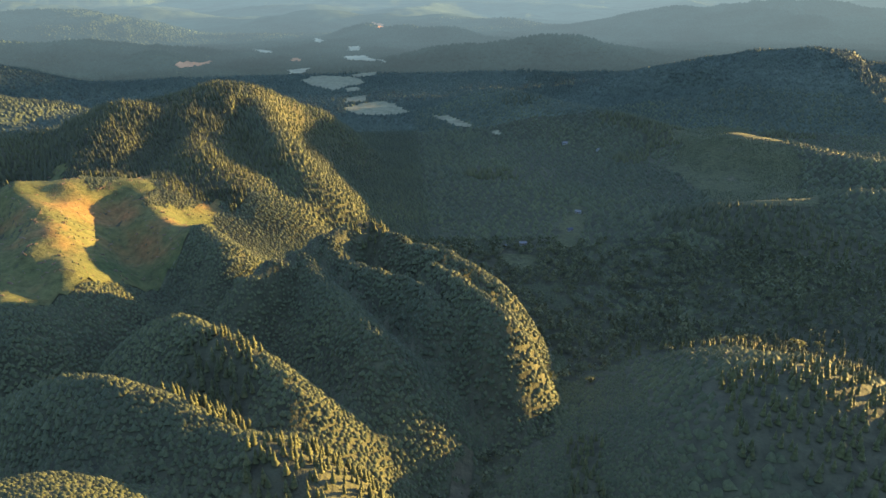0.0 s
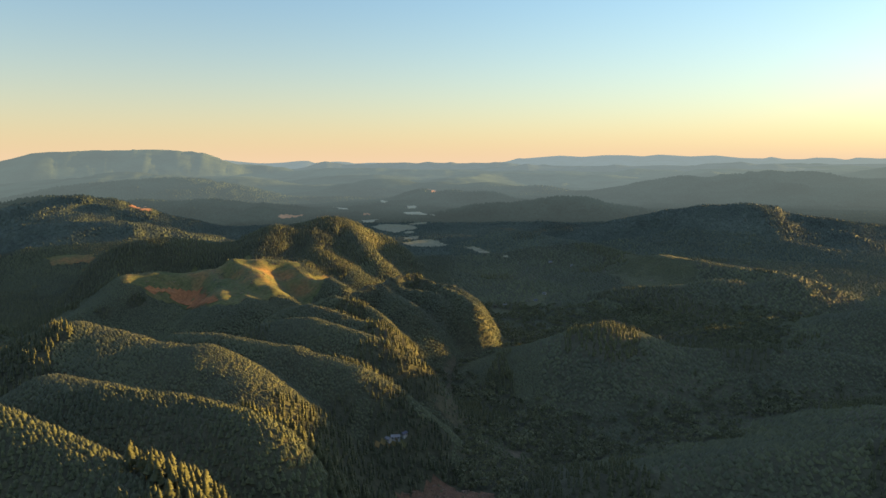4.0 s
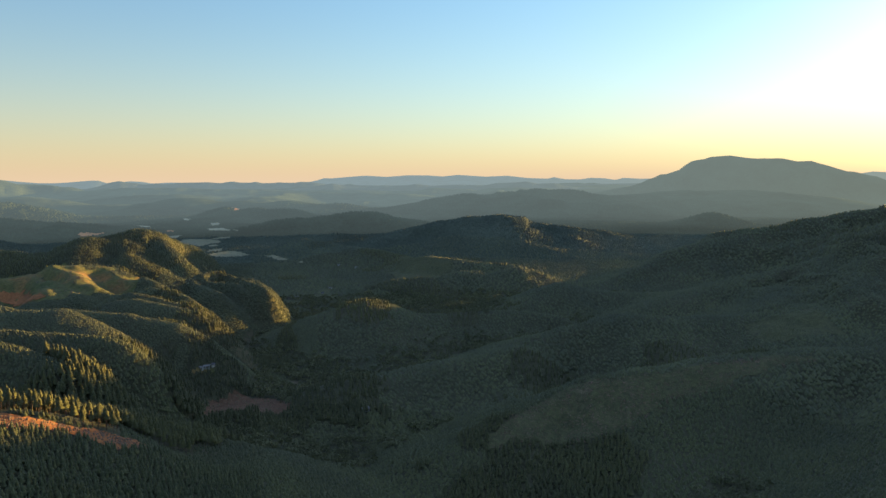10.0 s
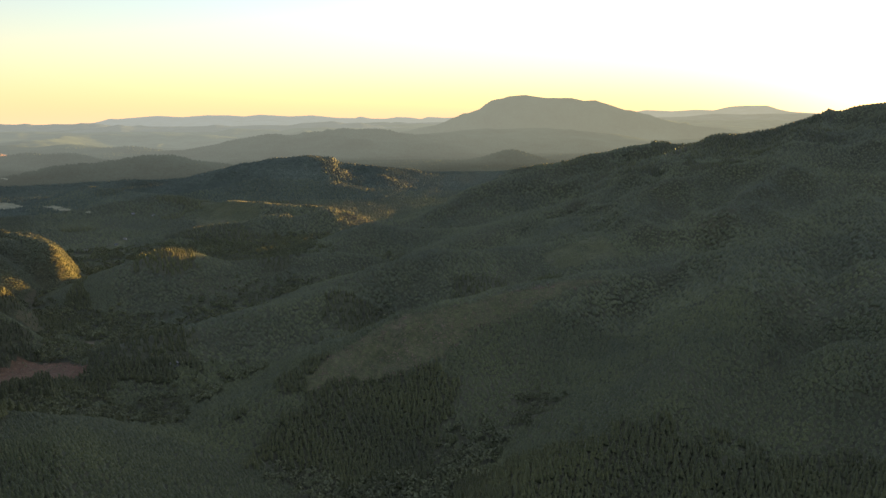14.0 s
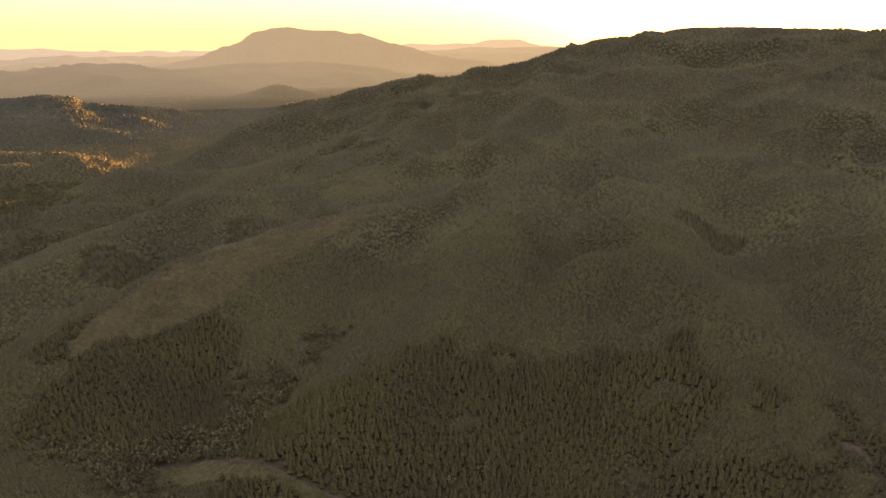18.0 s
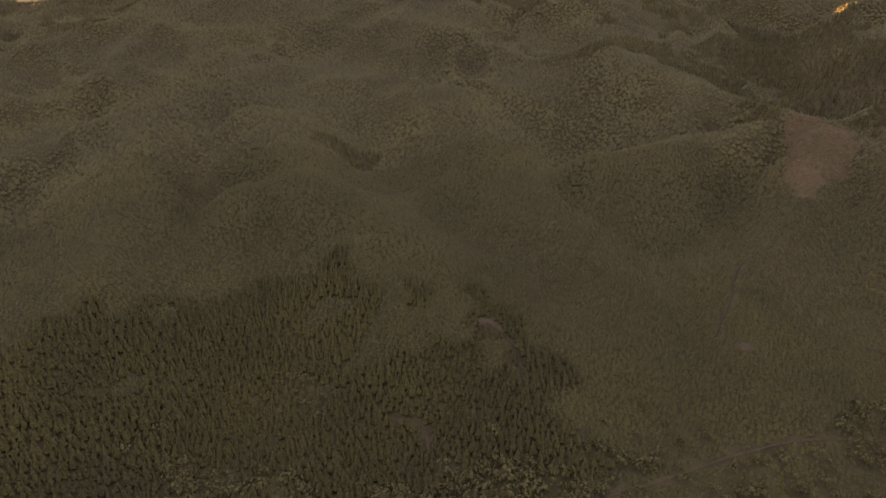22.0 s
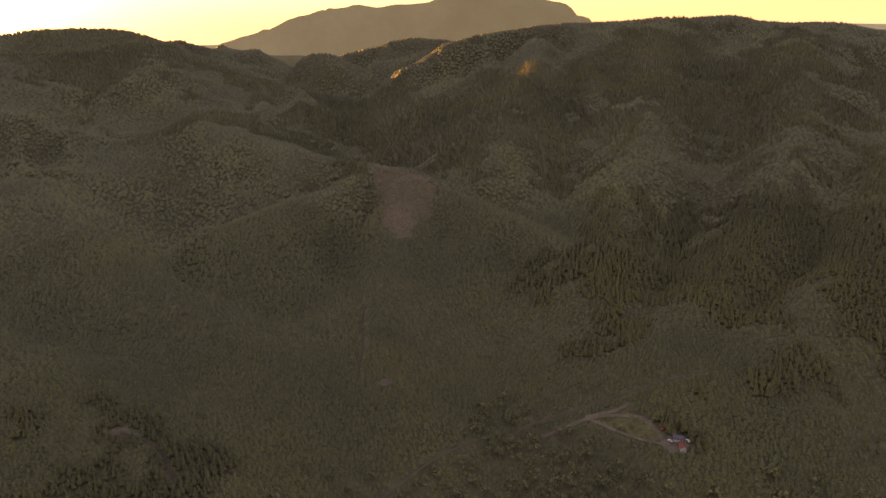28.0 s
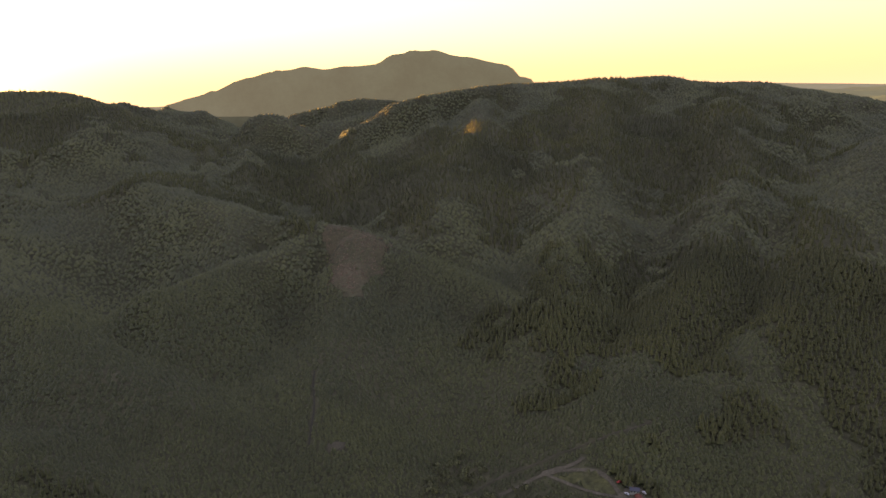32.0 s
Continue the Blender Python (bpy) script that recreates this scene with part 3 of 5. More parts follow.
def flank(x, y, line, slope, rounding):
    """Height of one ridge: it falls off to both sides of its crest line."""
    best, fall = np.full(x.shape, -1e9), np.zeros(x.shape)
    pts = [(*compass(b, d)[:2], z) for b, d, z in line]
    for (ax, ay, az), (bx, by, bz) in zip(pts, pts[1:]):
        ux, uy = bx - ax, by - ay
        s = np.clip(((x - ax) * ux + (y - ay) * uy) / (ux * ux + uy * uy), 0, 1)
        d = np.hypot(x - ax - s * ux, y - ay - s * uy)
        drop = slope * (np.sqrt(d * d + rounding * rounding) - rounding) * (1 + d / 60 if slope > 0.55 else 1.0)
        z = az + s * (bz - az) - drop
        fall = np.where(z > best, drop, fall)
        best = np.maximum(best, z)
    return best, fall


def land_height(x, y):
    r = np.hypot(x, y)
    grow = np.clip(r / 350, 0.55, 6)
    wx = x + 9 * grow * lumps(x, y, 55, 3) * np.clip(r / 300, 0.4, 1)
    wy = y + 9 * grow * lumps(x, y, 55, 4) * np.clip(r / 300, 0.4, 1)
    base = floor_height(x, y)
    b = np.degrees(np.arctan2(-x, y))
    # the broad hillside from which the spurs on the left come down
    hillside = np.clip((b - 15.5) / 11, 0, 1.35) * np.clip((r - 195) / 45, 0, 1) * np.clip((335 - r) / 40, 0, 1) * np.clip((60 - b) / 15, 0, 1)
    h = base + 17 * hillside + np.clip((r - 850) / 700, 0, 1) * (16 * (0.3 - 2 * np.abs(lumps(x, y, 460, 5))) + 8 * (0.4 - 2 * np.abs(lumps(x, y, 190, 6))))
    wig = 0.18
    below = np.full(x.shape, 9.0)
    for line, slope, rounding in RIDGES.values():
        far = line[0][1] > 900
        hx, hy = (x, y) if far else (x + wig * (wx - x), y + wig * (wy - y))
        f, drop = flank(hx, hy, line, slope, rounding)
        below = np.where(f > h, drop, below)
        k = 1.6
        h = 0.5 * (h + f + np.sqrt((h - f) ** 2 + k * k))
    up = np.clip((h - base) / 22, 0, 1) * np.clip(below / 7, 0.12, 1)
    gully = 0.6 - np.abs(lumps(wx, wy, 46, 7)) * 2
    h = h + up * (3.6 * gully + 1.5 * (1 - 2 * np.abs(lumps(wx, wy, 19, 8)))) * np.clip(r / 330, 0.5, 1.6)
    # spurs and ravines that run down the mountainsides towards the valley
    fan = np.degrees(np.arctan2(-x, y))
    side = (1 - 0.45 * np.clip((-92 - fan) / 8, 0, 1)) * np.clip((3 - fan) / 9, 0, 1) * np.clip((fan + 150) / 15, 0, 1) * np.clip((r - 130) / 60, 0, 1) * np.clip((640 - r) / 120, 0, 1)
    h = h + up * side * (4.5 * (0.4 - 1.8 * np.abs(lumps(fan * 6 + 9 * lumps(x, y, 70, 14), r * 0.22, 42, 15))) + 3.0 * (0.4 - 1.8 * np.abs(lumps(fan * 6, r * 0.35, 17, 16))))
    h = h + np.clip((r - 760) / 200, 0, 1) * np.clip((1560 - r) / 200, 0, 1) * (1.6 * lumps(x, y, 150, 17) + 1.4 * (0.4 - np.abs(lumps(x, y, 80, 18)) * 2))
    h = h + np.clip((r - 650) / 200, 0, 1) * np.clip(r / 1000, 0.6, 2) * (0.8 * lumps(x, y, 48, 10) + 0.4 * lumps(x, y, 27, 11))
    washed = np.clip((b - 18.5) / 2, 0, 1) * np.clip((33 - b) / 2, 0, 1) * np.clip((r - 345) / 15, 0, 1) * np.clip((430 - r) / 15, 0, 1)
    h = h + washed * (1.0 * (0.5 - 2 * np.abs(lumps(wx * 0.8 + wy * 0.6, wy * 0.8 - wx * 0.6, 15, 12))) + 0.5 * (0.5 - 2 * np.abs(lumps(wx, wy, 7, 13))))
    return h + 0.25 * lumps(x, y, 9, 9)


# the sheet of ground: rings round the lookout, finer where the flight looks
bearings = np.concatenate([np.arange(52, 40, -1.0), np.arange(40, 0, -0.22), np.arange(0, -142, -0.45), np.arange(-142, -308, -3.5)])
rings = [4.0]
while rings[-1] < 4950:
    rings.append(rings[-1] * (1.0105 if 150 < rings[-1] < 760 else 1.018) + 0.12)
rings = np.array(rings)
NB, NR = len(bearings), len(rings)
BB, RR = np.meshgrid(np.radians(bearings), rings)
GX, GY = -np.sin(BB) * RR, np.cos(BB) * RR
GZ = land_height(GX, GY)


def ground_at(x, y):
    """Height of the sheet of ground, between its rings."""
    x, y = np.asarray(x, float), np.asarray(y, float)
    r = np.clip(np.hypot(x, y), rings[0], rings[-1] - 1)
    b = np.degrees(np.arctan2(-x, y))
    b = np.where(b > 52, b - 360, b)
    i = np.clip(np.searchsorted(rings, r) - 1, 0, NR - 2)
    j = np.clip(np.searchsorted(-bearings, -b, side="right") - 1, 0, NB - 2)
    u = (r - rings[i]) / (rings[i + 1] - rings[i])
    v = np.clip((b - bearings[j]) / (bearings[j + 1] - bearings[j]), 0, 1)
    return (GZ[i, j] * (1 - u) + GZ[i + 1, j] * u) * (1 - v) + (GZ[i, j + 1] * (1 - u) + GZ[i + 1, j + 1] * u) * v


def sighted(bearing, rise, start=85.0):
    """Where the line of sight from the lookout, by its bearing and rise in degrees, first meets the ground: bearing and distance."""
    r = np.arange(start, 4900, 0.7)
    p = compass(bearing, 1.0)
    z = ground_at(p.x * r, p.y * r)
    met = np.nonzero(z - 80 >= r * math.tan(radians(rise)))[0]
    return bearing, float(r[met[0]]) if len(met) else 4000.0


def seen(outline, start=85.0):
    return [sighted(*q, start) for q in outline]


def mesh_from(name, verts, faces, mat, smooth=False):
    """A mesh from arrays of corners and of equally long faces."""
    me = bpy.data.meshes.new(name)
    faces = np.asarray(faces, np.int32)
    k = faces.shape[1]
    me.vertices.add(len(verts))
    me.vertices.foreach_set("co", np.asarray(verts, np.float32).ravel())
    me.loops.add(faces.size)
    me.loops.foreach_set("vertex_index", faces.ravel())
    me.polygons.add(len(faces))
    me.polygons.foreach_set("loop_start", np.arange(0, faces.size, k, dtype=np.int32))
    if smooth:
        me.polygons.foreach_set("use_smooth", np.ones(len(faces), bool))
    me.update(calc_edges=True)
    me.materials.append(mat)
    return me


gi, gj = np.meshgrid(np.arange(NR - 1), np.arange(NB), indexing="ij")
a0, a1 = gi * NB + gj, gi * NB + (gj + 1) % NB
quads = np.stack([a0, a0 + NB, a1 + NB, a1], -1).reshape(-1, 4)
ground_verts = np.stack([GX, GY, GZ], -1).reshape(-1, 3)
ground = new("ground", mesh_from("ground", ground_verts, quads, MAT_GROUND, True))
MAT_FAR_HAZE = painted_haze("painted_haze", (0.024, 0.031, 0.017))
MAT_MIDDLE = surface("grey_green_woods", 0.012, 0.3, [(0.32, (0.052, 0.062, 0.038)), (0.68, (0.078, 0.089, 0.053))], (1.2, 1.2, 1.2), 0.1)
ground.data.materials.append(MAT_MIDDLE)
ground.data.materials.append(MAT_FAR_HAZE)
# ground beyond 740 units takes the material with the haze painted in
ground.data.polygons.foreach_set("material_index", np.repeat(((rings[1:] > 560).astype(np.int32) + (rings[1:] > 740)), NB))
tagged(ground, "rolling wooded hills round a deep valley", "terrain", kind="structure")


# ------------------------------------------------------------------ far backdrop of ridges
def distant_ridge(dist, skyline, rough, mat, label, seed):
    """A range of hills near the horizon: a long wedge with an uneven crest."""
    b = np.arange(58, -145, -0.22)
    el = np.interp(-b, [-p[0] for p in skyline], [p[1] for p in skyline])
    n = sum(w * lumps(b + 200, b * 0 + seed, size, seed) for size, w in ((5.0, 0.6), (1.9, 0.3), (0.7, 0.14)))
    top = 80 + dist * np.tan(np.radians(el + rough * n))
    a = np.radians(b)
    rows = []
    for dr, drop in ((-420, 70), (-180, 26), (-60, 7), (0, 0), (120, 16), (300, 60)):
        r = np.full(b.shape, min(dist + dr, 4970)) + 30 * lumps(b * 40, b * 0, 30, seed + dr)
        if drop == 0:
            r = np.full(b.shape, float(dist))
        rows.append(np.stack([-np.sin(a) * r, np.cos(a) * r, top - drop], -1))
    k = len(b)
    v = np.vstack(rows)
    i, j = np.meshgrid(np.arange(len(rows) - 1), np.arange(k - 1), indexing="ij")
    q = i * k + j
    ob = new("backdrop", mesh_from("backdrop", v, np.stack([q, q + 1, q + 1 + k, q + k], -1).reshape(-1, 4), mat, True))
    return tagged(ob, label, "distant hills", kind="structure")


# ranges, far soil and far pasture carry the same painted haze glow
MAT_RIDGE = painted_haze("ranges_painted_haze", (0.02, 0.025, 0.02), 1.08)
MAT_RANGE = painted_haze("far_ranges_painted_haze", (0.02, 0.025, 0.025), 1.4)
MAT_FAR_SOIL = painted_haze("far_soil_painted_haze", (0.24, 0.115, 0.05))
MAT_FAR_FIELD = painted_haze("far_pasture_painted_haze", (0.17, 0.155, 0.09))
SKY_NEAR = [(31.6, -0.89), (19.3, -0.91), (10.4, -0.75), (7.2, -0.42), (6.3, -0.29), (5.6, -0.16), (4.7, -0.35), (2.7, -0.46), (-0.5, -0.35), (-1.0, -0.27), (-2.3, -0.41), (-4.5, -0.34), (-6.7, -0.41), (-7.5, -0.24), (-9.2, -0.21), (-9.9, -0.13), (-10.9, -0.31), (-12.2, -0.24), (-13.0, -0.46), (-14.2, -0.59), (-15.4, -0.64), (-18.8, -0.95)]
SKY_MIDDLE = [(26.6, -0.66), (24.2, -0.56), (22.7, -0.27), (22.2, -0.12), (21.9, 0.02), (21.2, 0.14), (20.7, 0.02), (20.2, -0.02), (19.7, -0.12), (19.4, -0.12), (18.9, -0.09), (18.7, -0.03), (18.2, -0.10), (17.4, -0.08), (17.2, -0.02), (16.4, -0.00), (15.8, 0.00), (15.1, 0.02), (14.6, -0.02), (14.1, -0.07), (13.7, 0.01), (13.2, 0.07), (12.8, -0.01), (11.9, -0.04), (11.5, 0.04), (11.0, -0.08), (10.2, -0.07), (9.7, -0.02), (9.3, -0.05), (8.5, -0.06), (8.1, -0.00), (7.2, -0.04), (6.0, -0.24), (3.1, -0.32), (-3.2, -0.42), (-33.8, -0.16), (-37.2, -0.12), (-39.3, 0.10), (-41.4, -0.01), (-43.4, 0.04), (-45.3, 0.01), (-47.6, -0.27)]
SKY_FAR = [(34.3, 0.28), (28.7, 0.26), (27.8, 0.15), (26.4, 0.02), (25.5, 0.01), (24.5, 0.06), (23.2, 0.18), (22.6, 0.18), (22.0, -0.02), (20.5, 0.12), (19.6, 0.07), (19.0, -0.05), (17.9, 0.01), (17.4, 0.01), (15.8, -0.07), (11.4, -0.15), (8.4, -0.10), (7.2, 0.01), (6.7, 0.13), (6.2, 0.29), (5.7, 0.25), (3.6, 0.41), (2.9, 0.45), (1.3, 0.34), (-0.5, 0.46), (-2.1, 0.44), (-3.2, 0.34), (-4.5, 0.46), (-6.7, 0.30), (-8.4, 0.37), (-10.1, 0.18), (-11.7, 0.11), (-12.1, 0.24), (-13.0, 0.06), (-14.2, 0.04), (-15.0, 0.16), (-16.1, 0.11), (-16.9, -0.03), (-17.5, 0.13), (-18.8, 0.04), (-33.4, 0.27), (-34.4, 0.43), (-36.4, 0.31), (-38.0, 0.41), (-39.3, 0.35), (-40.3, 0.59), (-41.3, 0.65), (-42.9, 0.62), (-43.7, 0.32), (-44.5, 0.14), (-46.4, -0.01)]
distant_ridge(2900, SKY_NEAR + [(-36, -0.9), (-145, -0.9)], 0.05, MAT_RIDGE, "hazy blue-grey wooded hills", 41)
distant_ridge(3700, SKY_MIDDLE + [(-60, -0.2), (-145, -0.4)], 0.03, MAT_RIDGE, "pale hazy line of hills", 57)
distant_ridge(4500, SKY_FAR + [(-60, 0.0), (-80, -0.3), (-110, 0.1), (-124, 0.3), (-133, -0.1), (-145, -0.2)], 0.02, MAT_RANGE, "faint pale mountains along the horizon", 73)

# ------------------------------------------------------------------ open land
OPEN = []


def inside(x, y, poly):
    hit = np.zeros(np.shape(x), bool)
    for (ax, ay), (bx, by) in zip(poly, poly[1:] + poly[:1]):
        cross = (ay > y) != (by > y)
        with np.errstate(divide="ignore", invalid="ignore"):
            hit ^= cross & (x < (bx - ax) * (y - ay) / (by - ay) + ax)
    return hit


def frayed(x, y, ragged, seed):
    """A place pushed about by noise on two scales, to fray the edge of an outline."""
    fx = ragged * lumps(x, y, 4 * ragged, seed) + 0.45 * ragged * lumps(x, y, 1.3 * ragged, seed + 3)
    fy = ragged * lumps(x, y, 4 * ragged, seed + 9) + 0.45 * ragged * lumps(x, y, 1.3 * ragged, seed + 6)
    return x + fx, y + fy


def patch(name, outline, mat, label, category, step, lift=0.12, ragged=3.0, seed=1):
    """Open land draped on the ground, with a ragged edge; no trees stand on it."""
    poly = [tuple(compass(b, d)[:2]) for b, d in outline]
    OPEN.append((poly, ragged, seed))
    xs, ys = [p[0] for p in poly], [p[1] for p in poly]
    nx, ny = int((max(xs) - min(xs)) / step) + 3, int((max(ys) - min(ys)) / step) + 3
    X, Y = np.meshgrid(min(xs) - step + step * np.arange(nx), min(ys) - step + step * np.arange(ny), indexing="ij")
    cx, cy = X[:-1, :-1] + step / 2, Y[:-1, :-1] + step / 2
    keep = inside(*frayed(cx, cy, ragged, seed), poly)
    Z = ground_at(X, Y) + lift + 0.1 * lumps(X, Y, 2.3, seed)
    idx = np.arange(nx * ny).reshape(nx, ny)
    q = np.stack([idx[:-1, :-1], idx[1:, :-1], idx[1:, 1:], idx[:-1, 1:]], -1)[keep]
    used, inv = np.unique(q, return_inverse=True)
    verts = np.stack([X, Y, Z], -1).reshape(-1, 3)[used]
    ob = new(name, mesh_from(name, verts, inv.reshape(-1, 4), mat, True))
    return tagged(ob, label, category, kind="structure")


patch("pasture", seen([(17.45, -4.47), (16.98, -4.36), (16.24, -4.33), (15.50, -4.36), (14.51, -4.44), (14.17, -4.59), (14.33, -4.72), (14.76, -4.75), (15.26, -4.79), (15.88, -4.92), (16.37, -4.82), (16.99, -4.69), (17.35, -4.56)], 540), MAT_MEADOW, "broad pale mown pasture on the valley floor", "pasture", 2, 0.35, 1.2, 2)
patch("pasture", seen([(15.33, -5.53), (14.52, -5.45), (13.90, -5.36), (13.28, -5.34), (12.67, -5.49), (12.11, -5.69), (12.54, -5.79), (13.53, -5.83), (14.52, -5.79), (15.02, -5.69)], 540), MAT_MEADOW, "pale dry pasture between woods", "pasture", 2, 0.35, 1.2, 3)
patch("pasture", seen([(11.00, -5.81), (10.45, -5.78), (9.83, -5.90), (9.22, -6.19), (9.71, -6.24), (10.33, -6.06)], 540), MAT_MEADOW, "narrow pale pasture along the valley", "pasture", 2, 0.35, 1, 4)
patch("pasture", seen([(14.88, -4.32), (13.89, -4.23), (13.46, -4.23), (13.65, -4.35), (14.27, -4.41), (14.76, -4.40)], 540), MAT_MEADOW, "strip of pale pasture at the foot of a dark hill", "pasture", 1.6, 0.3, 0.8, 5)
patch("pasture", seen([(15.20, -4.83), (14.52, -4.80), (14.46, -4.94), (15.14, -4.98)], 540), MAT_MEADOW, "small pale pasture beside a hedge", "pasture", 1.6, 0.3, 0.8, 6)
patch("pasture", seen([(15.26, -5.20), (14.15, -5.11), (14.21, -5.33), (15.14, -5.36)], 540), MAT_MEADOW, "small pale pasture among trees", "pasture", 1.6, 0.3, 0.8, 26)
patch("pasture", seen([(8.36, -6.33), (7.99, -6.35), (8.02, -6.50), (8.34, -6.48)], 540), MAT_MEADOW, "small pasture strip along the creek", "pasture", 1.6, 0.3, 0.8, 28)
patch("pasture", seen([(7.38, -6.58), (6.53, -6.52), (6.63, -6.69), (7.14, -6.73)], 540), MAT_MEADOW, "small pasture strip beside farmsteads", "pasture", 1.6, 0.3, 0.8, 7)
patch("pasture", seen([(5.53, -6.65), (3.51, -6.84), (3.61, -7.16), (4.43, -7.06), (5.35, -6.92)], 540), MAT_MEADOW, "pale clearing with farmsteads on the valley floor", "pasture", 1.6, 0.3, 0.8, 33)
# far strips and soil patches, with haze painted in as glow
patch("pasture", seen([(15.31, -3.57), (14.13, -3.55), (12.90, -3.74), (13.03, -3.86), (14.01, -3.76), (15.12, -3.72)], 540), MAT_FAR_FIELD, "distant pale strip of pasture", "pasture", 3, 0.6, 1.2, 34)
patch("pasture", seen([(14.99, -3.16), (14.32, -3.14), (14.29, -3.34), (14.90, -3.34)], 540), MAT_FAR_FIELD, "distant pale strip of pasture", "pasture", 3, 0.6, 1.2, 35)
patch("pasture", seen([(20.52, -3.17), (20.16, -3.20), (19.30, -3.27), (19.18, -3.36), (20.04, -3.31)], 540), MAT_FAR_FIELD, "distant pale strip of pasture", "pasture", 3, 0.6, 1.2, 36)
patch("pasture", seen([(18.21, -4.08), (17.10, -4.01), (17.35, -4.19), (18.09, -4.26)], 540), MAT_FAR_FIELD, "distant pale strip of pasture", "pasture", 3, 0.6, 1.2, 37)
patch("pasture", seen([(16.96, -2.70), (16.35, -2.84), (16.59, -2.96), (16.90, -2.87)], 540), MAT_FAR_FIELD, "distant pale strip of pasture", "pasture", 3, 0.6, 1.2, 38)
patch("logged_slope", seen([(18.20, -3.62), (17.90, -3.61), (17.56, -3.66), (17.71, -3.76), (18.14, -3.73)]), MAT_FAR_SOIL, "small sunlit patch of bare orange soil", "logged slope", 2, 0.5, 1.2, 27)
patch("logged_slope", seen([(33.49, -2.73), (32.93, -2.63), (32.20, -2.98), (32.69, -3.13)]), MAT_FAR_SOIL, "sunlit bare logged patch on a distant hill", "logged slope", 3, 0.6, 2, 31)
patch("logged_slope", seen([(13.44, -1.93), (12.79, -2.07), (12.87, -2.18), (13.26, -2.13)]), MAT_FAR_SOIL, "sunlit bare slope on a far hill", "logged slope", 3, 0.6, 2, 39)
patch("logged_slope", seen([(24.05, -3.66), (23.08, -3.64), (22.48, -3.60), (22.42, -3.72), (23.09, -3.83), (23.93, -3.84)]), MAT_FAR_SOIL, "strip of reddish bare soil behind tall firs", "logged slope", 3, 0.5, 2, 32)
patch("pasture", seen([(9.53, -9.38), (8.01, -9.40), (8.33, -9.67), (9.40, -9.70)]), MAT_SLASH, "small green pasture in a wood clearing", "pasture", 1.5, 0.2, 0.8, 8)
patch("pasture", seen([(16.77, -14.50), (15.22, -14.40), (14.96, -14.72), (16.37, -14.82)]), MAT_CUTOVER, "small dry meadow by the farmhouse", "pasture", 1, 0.2, 0.6, 9)
patch("logged_slope", seen([(32.55, -6.60), (30.65, -6.59), (28.69, -6.24), (26.26, -6.07), (25.43, -5.80), (23.78, -6.22), (22.08, -6.16), (21.75, -6.53), (21.89, -6.92), (19.51, -7.02), (20.40, -7.51), (23.42, -8.03), (25.94, -8.33), (27.17, -8.46), (28.77, -8.36), (29.93, -7.85), (31.06, -7.11), (32.19, -6.87)]), MAT_CUTOVER, "sunlit logged hillside with bare soil and grass", "logged slope", 1.6, 0.2, 2, 10)
patch("logged_slope", seen([(31.13, -6.98), (29.92, -7.44), (27.93, -7.35), (27.06, -7.83), (26.10, -8.14), (27.49, -8.31), (28.49, -8.33), (29.46, -7.89), (30.69, -7.30)]), MAT_SOIL, "strip of bare red soil at the foot of the logged hill", "logged slope", 1.5, 0.45, 2, 29)
patch("logged_slope", seen([(37.84, -5.63), (36.29, -5.46), (35.06, -5.54), (34.89, -5.83), (35.80, -6.13), (37.18, -6.03)]), MAT_CUTOVER, "grassy clearing on a wooded hill", "logged slope", 2, 0.2, 2, 30)
patch("logged_slope", seen([(38.00, -14.02), (35.85, -14.38), (34.05, -14.83), (30.26, -15.61), (28.29, -16.17), (26.26, -16.93), (24.18, -17.69), (21.18, -18.77), (20.23, -19.60), (22.52, -19.39), (23.36, -18.69), (25.04, -17.89), (26.70, -17.38), (28.32, -17.02), (31.48, -16.50), (32.97, -15.73), (34.43, -15.09), (36.22, -14.60), (37.60, -14.23)]), MAT_SOIL, "orange bare soil left by logging", "logged slope", 0.8, 0.12, 1.0, 11)
patch("logged_slope", seen([(40.25, -13.43), (38.98, -14.47), (37.84, -15.42), (38.03, -15.69), (39.34, -14.90), (40.29, -14.25)]), MAT_SOIL, "steep bank of bare orange soil", "logged slope", 0.8, 0.12, 1.0, 40)
patch("logged_slope", seen([(17.65, -17.17), (15.73, -16.60), (13.44, -16.53), (10.67, -16.98), (9.28, -17.54), (11.15, -18.09), (15.31, -18.08)]), MAT_CLAY, "reddish bare clearing in the valley wood", "logged slope", 1.0, 0.15, 1.2, 12)
patch("logged_slope", seen([(-7.64, -19.86), (-8.57, -18.77), (-10.89, -17.88), (-13.17, -16.76), (-15.86, -15.72), (-18.50, -15.23), (-21.92, -14.56), (-24.38, -13.95), (-26.18, -13.50), (-29.08, -13.02), (-32.03, -12.99), (-29.85, -13.63), (-27.19, -14.39), (-26.05, -15.66), (-21.97, -16.79), (-19.87, -18.31), (-18.59, -19.58), (-15.48, -20.22), (-11.37, -21.02), (-8.58, -21.29), (-6.70, -21.58)]), MAT_SLASH, "grassy logged slope strewn with brush", "logged slope", 1.2, 0.15, 2, 13)
patch("logged_slope", seen([(-26.68, -10.71), (-29.71, -9.79), (-31.59, -9.28), (-31.83, -9.90), (-33.37, -10.95), (-29.78, -11.70), (-27.11, -11.84)]), MAT_SLASH, "grassy logged slope on the ridge", "logged slope", 2, 0.15, 2.5, 14)
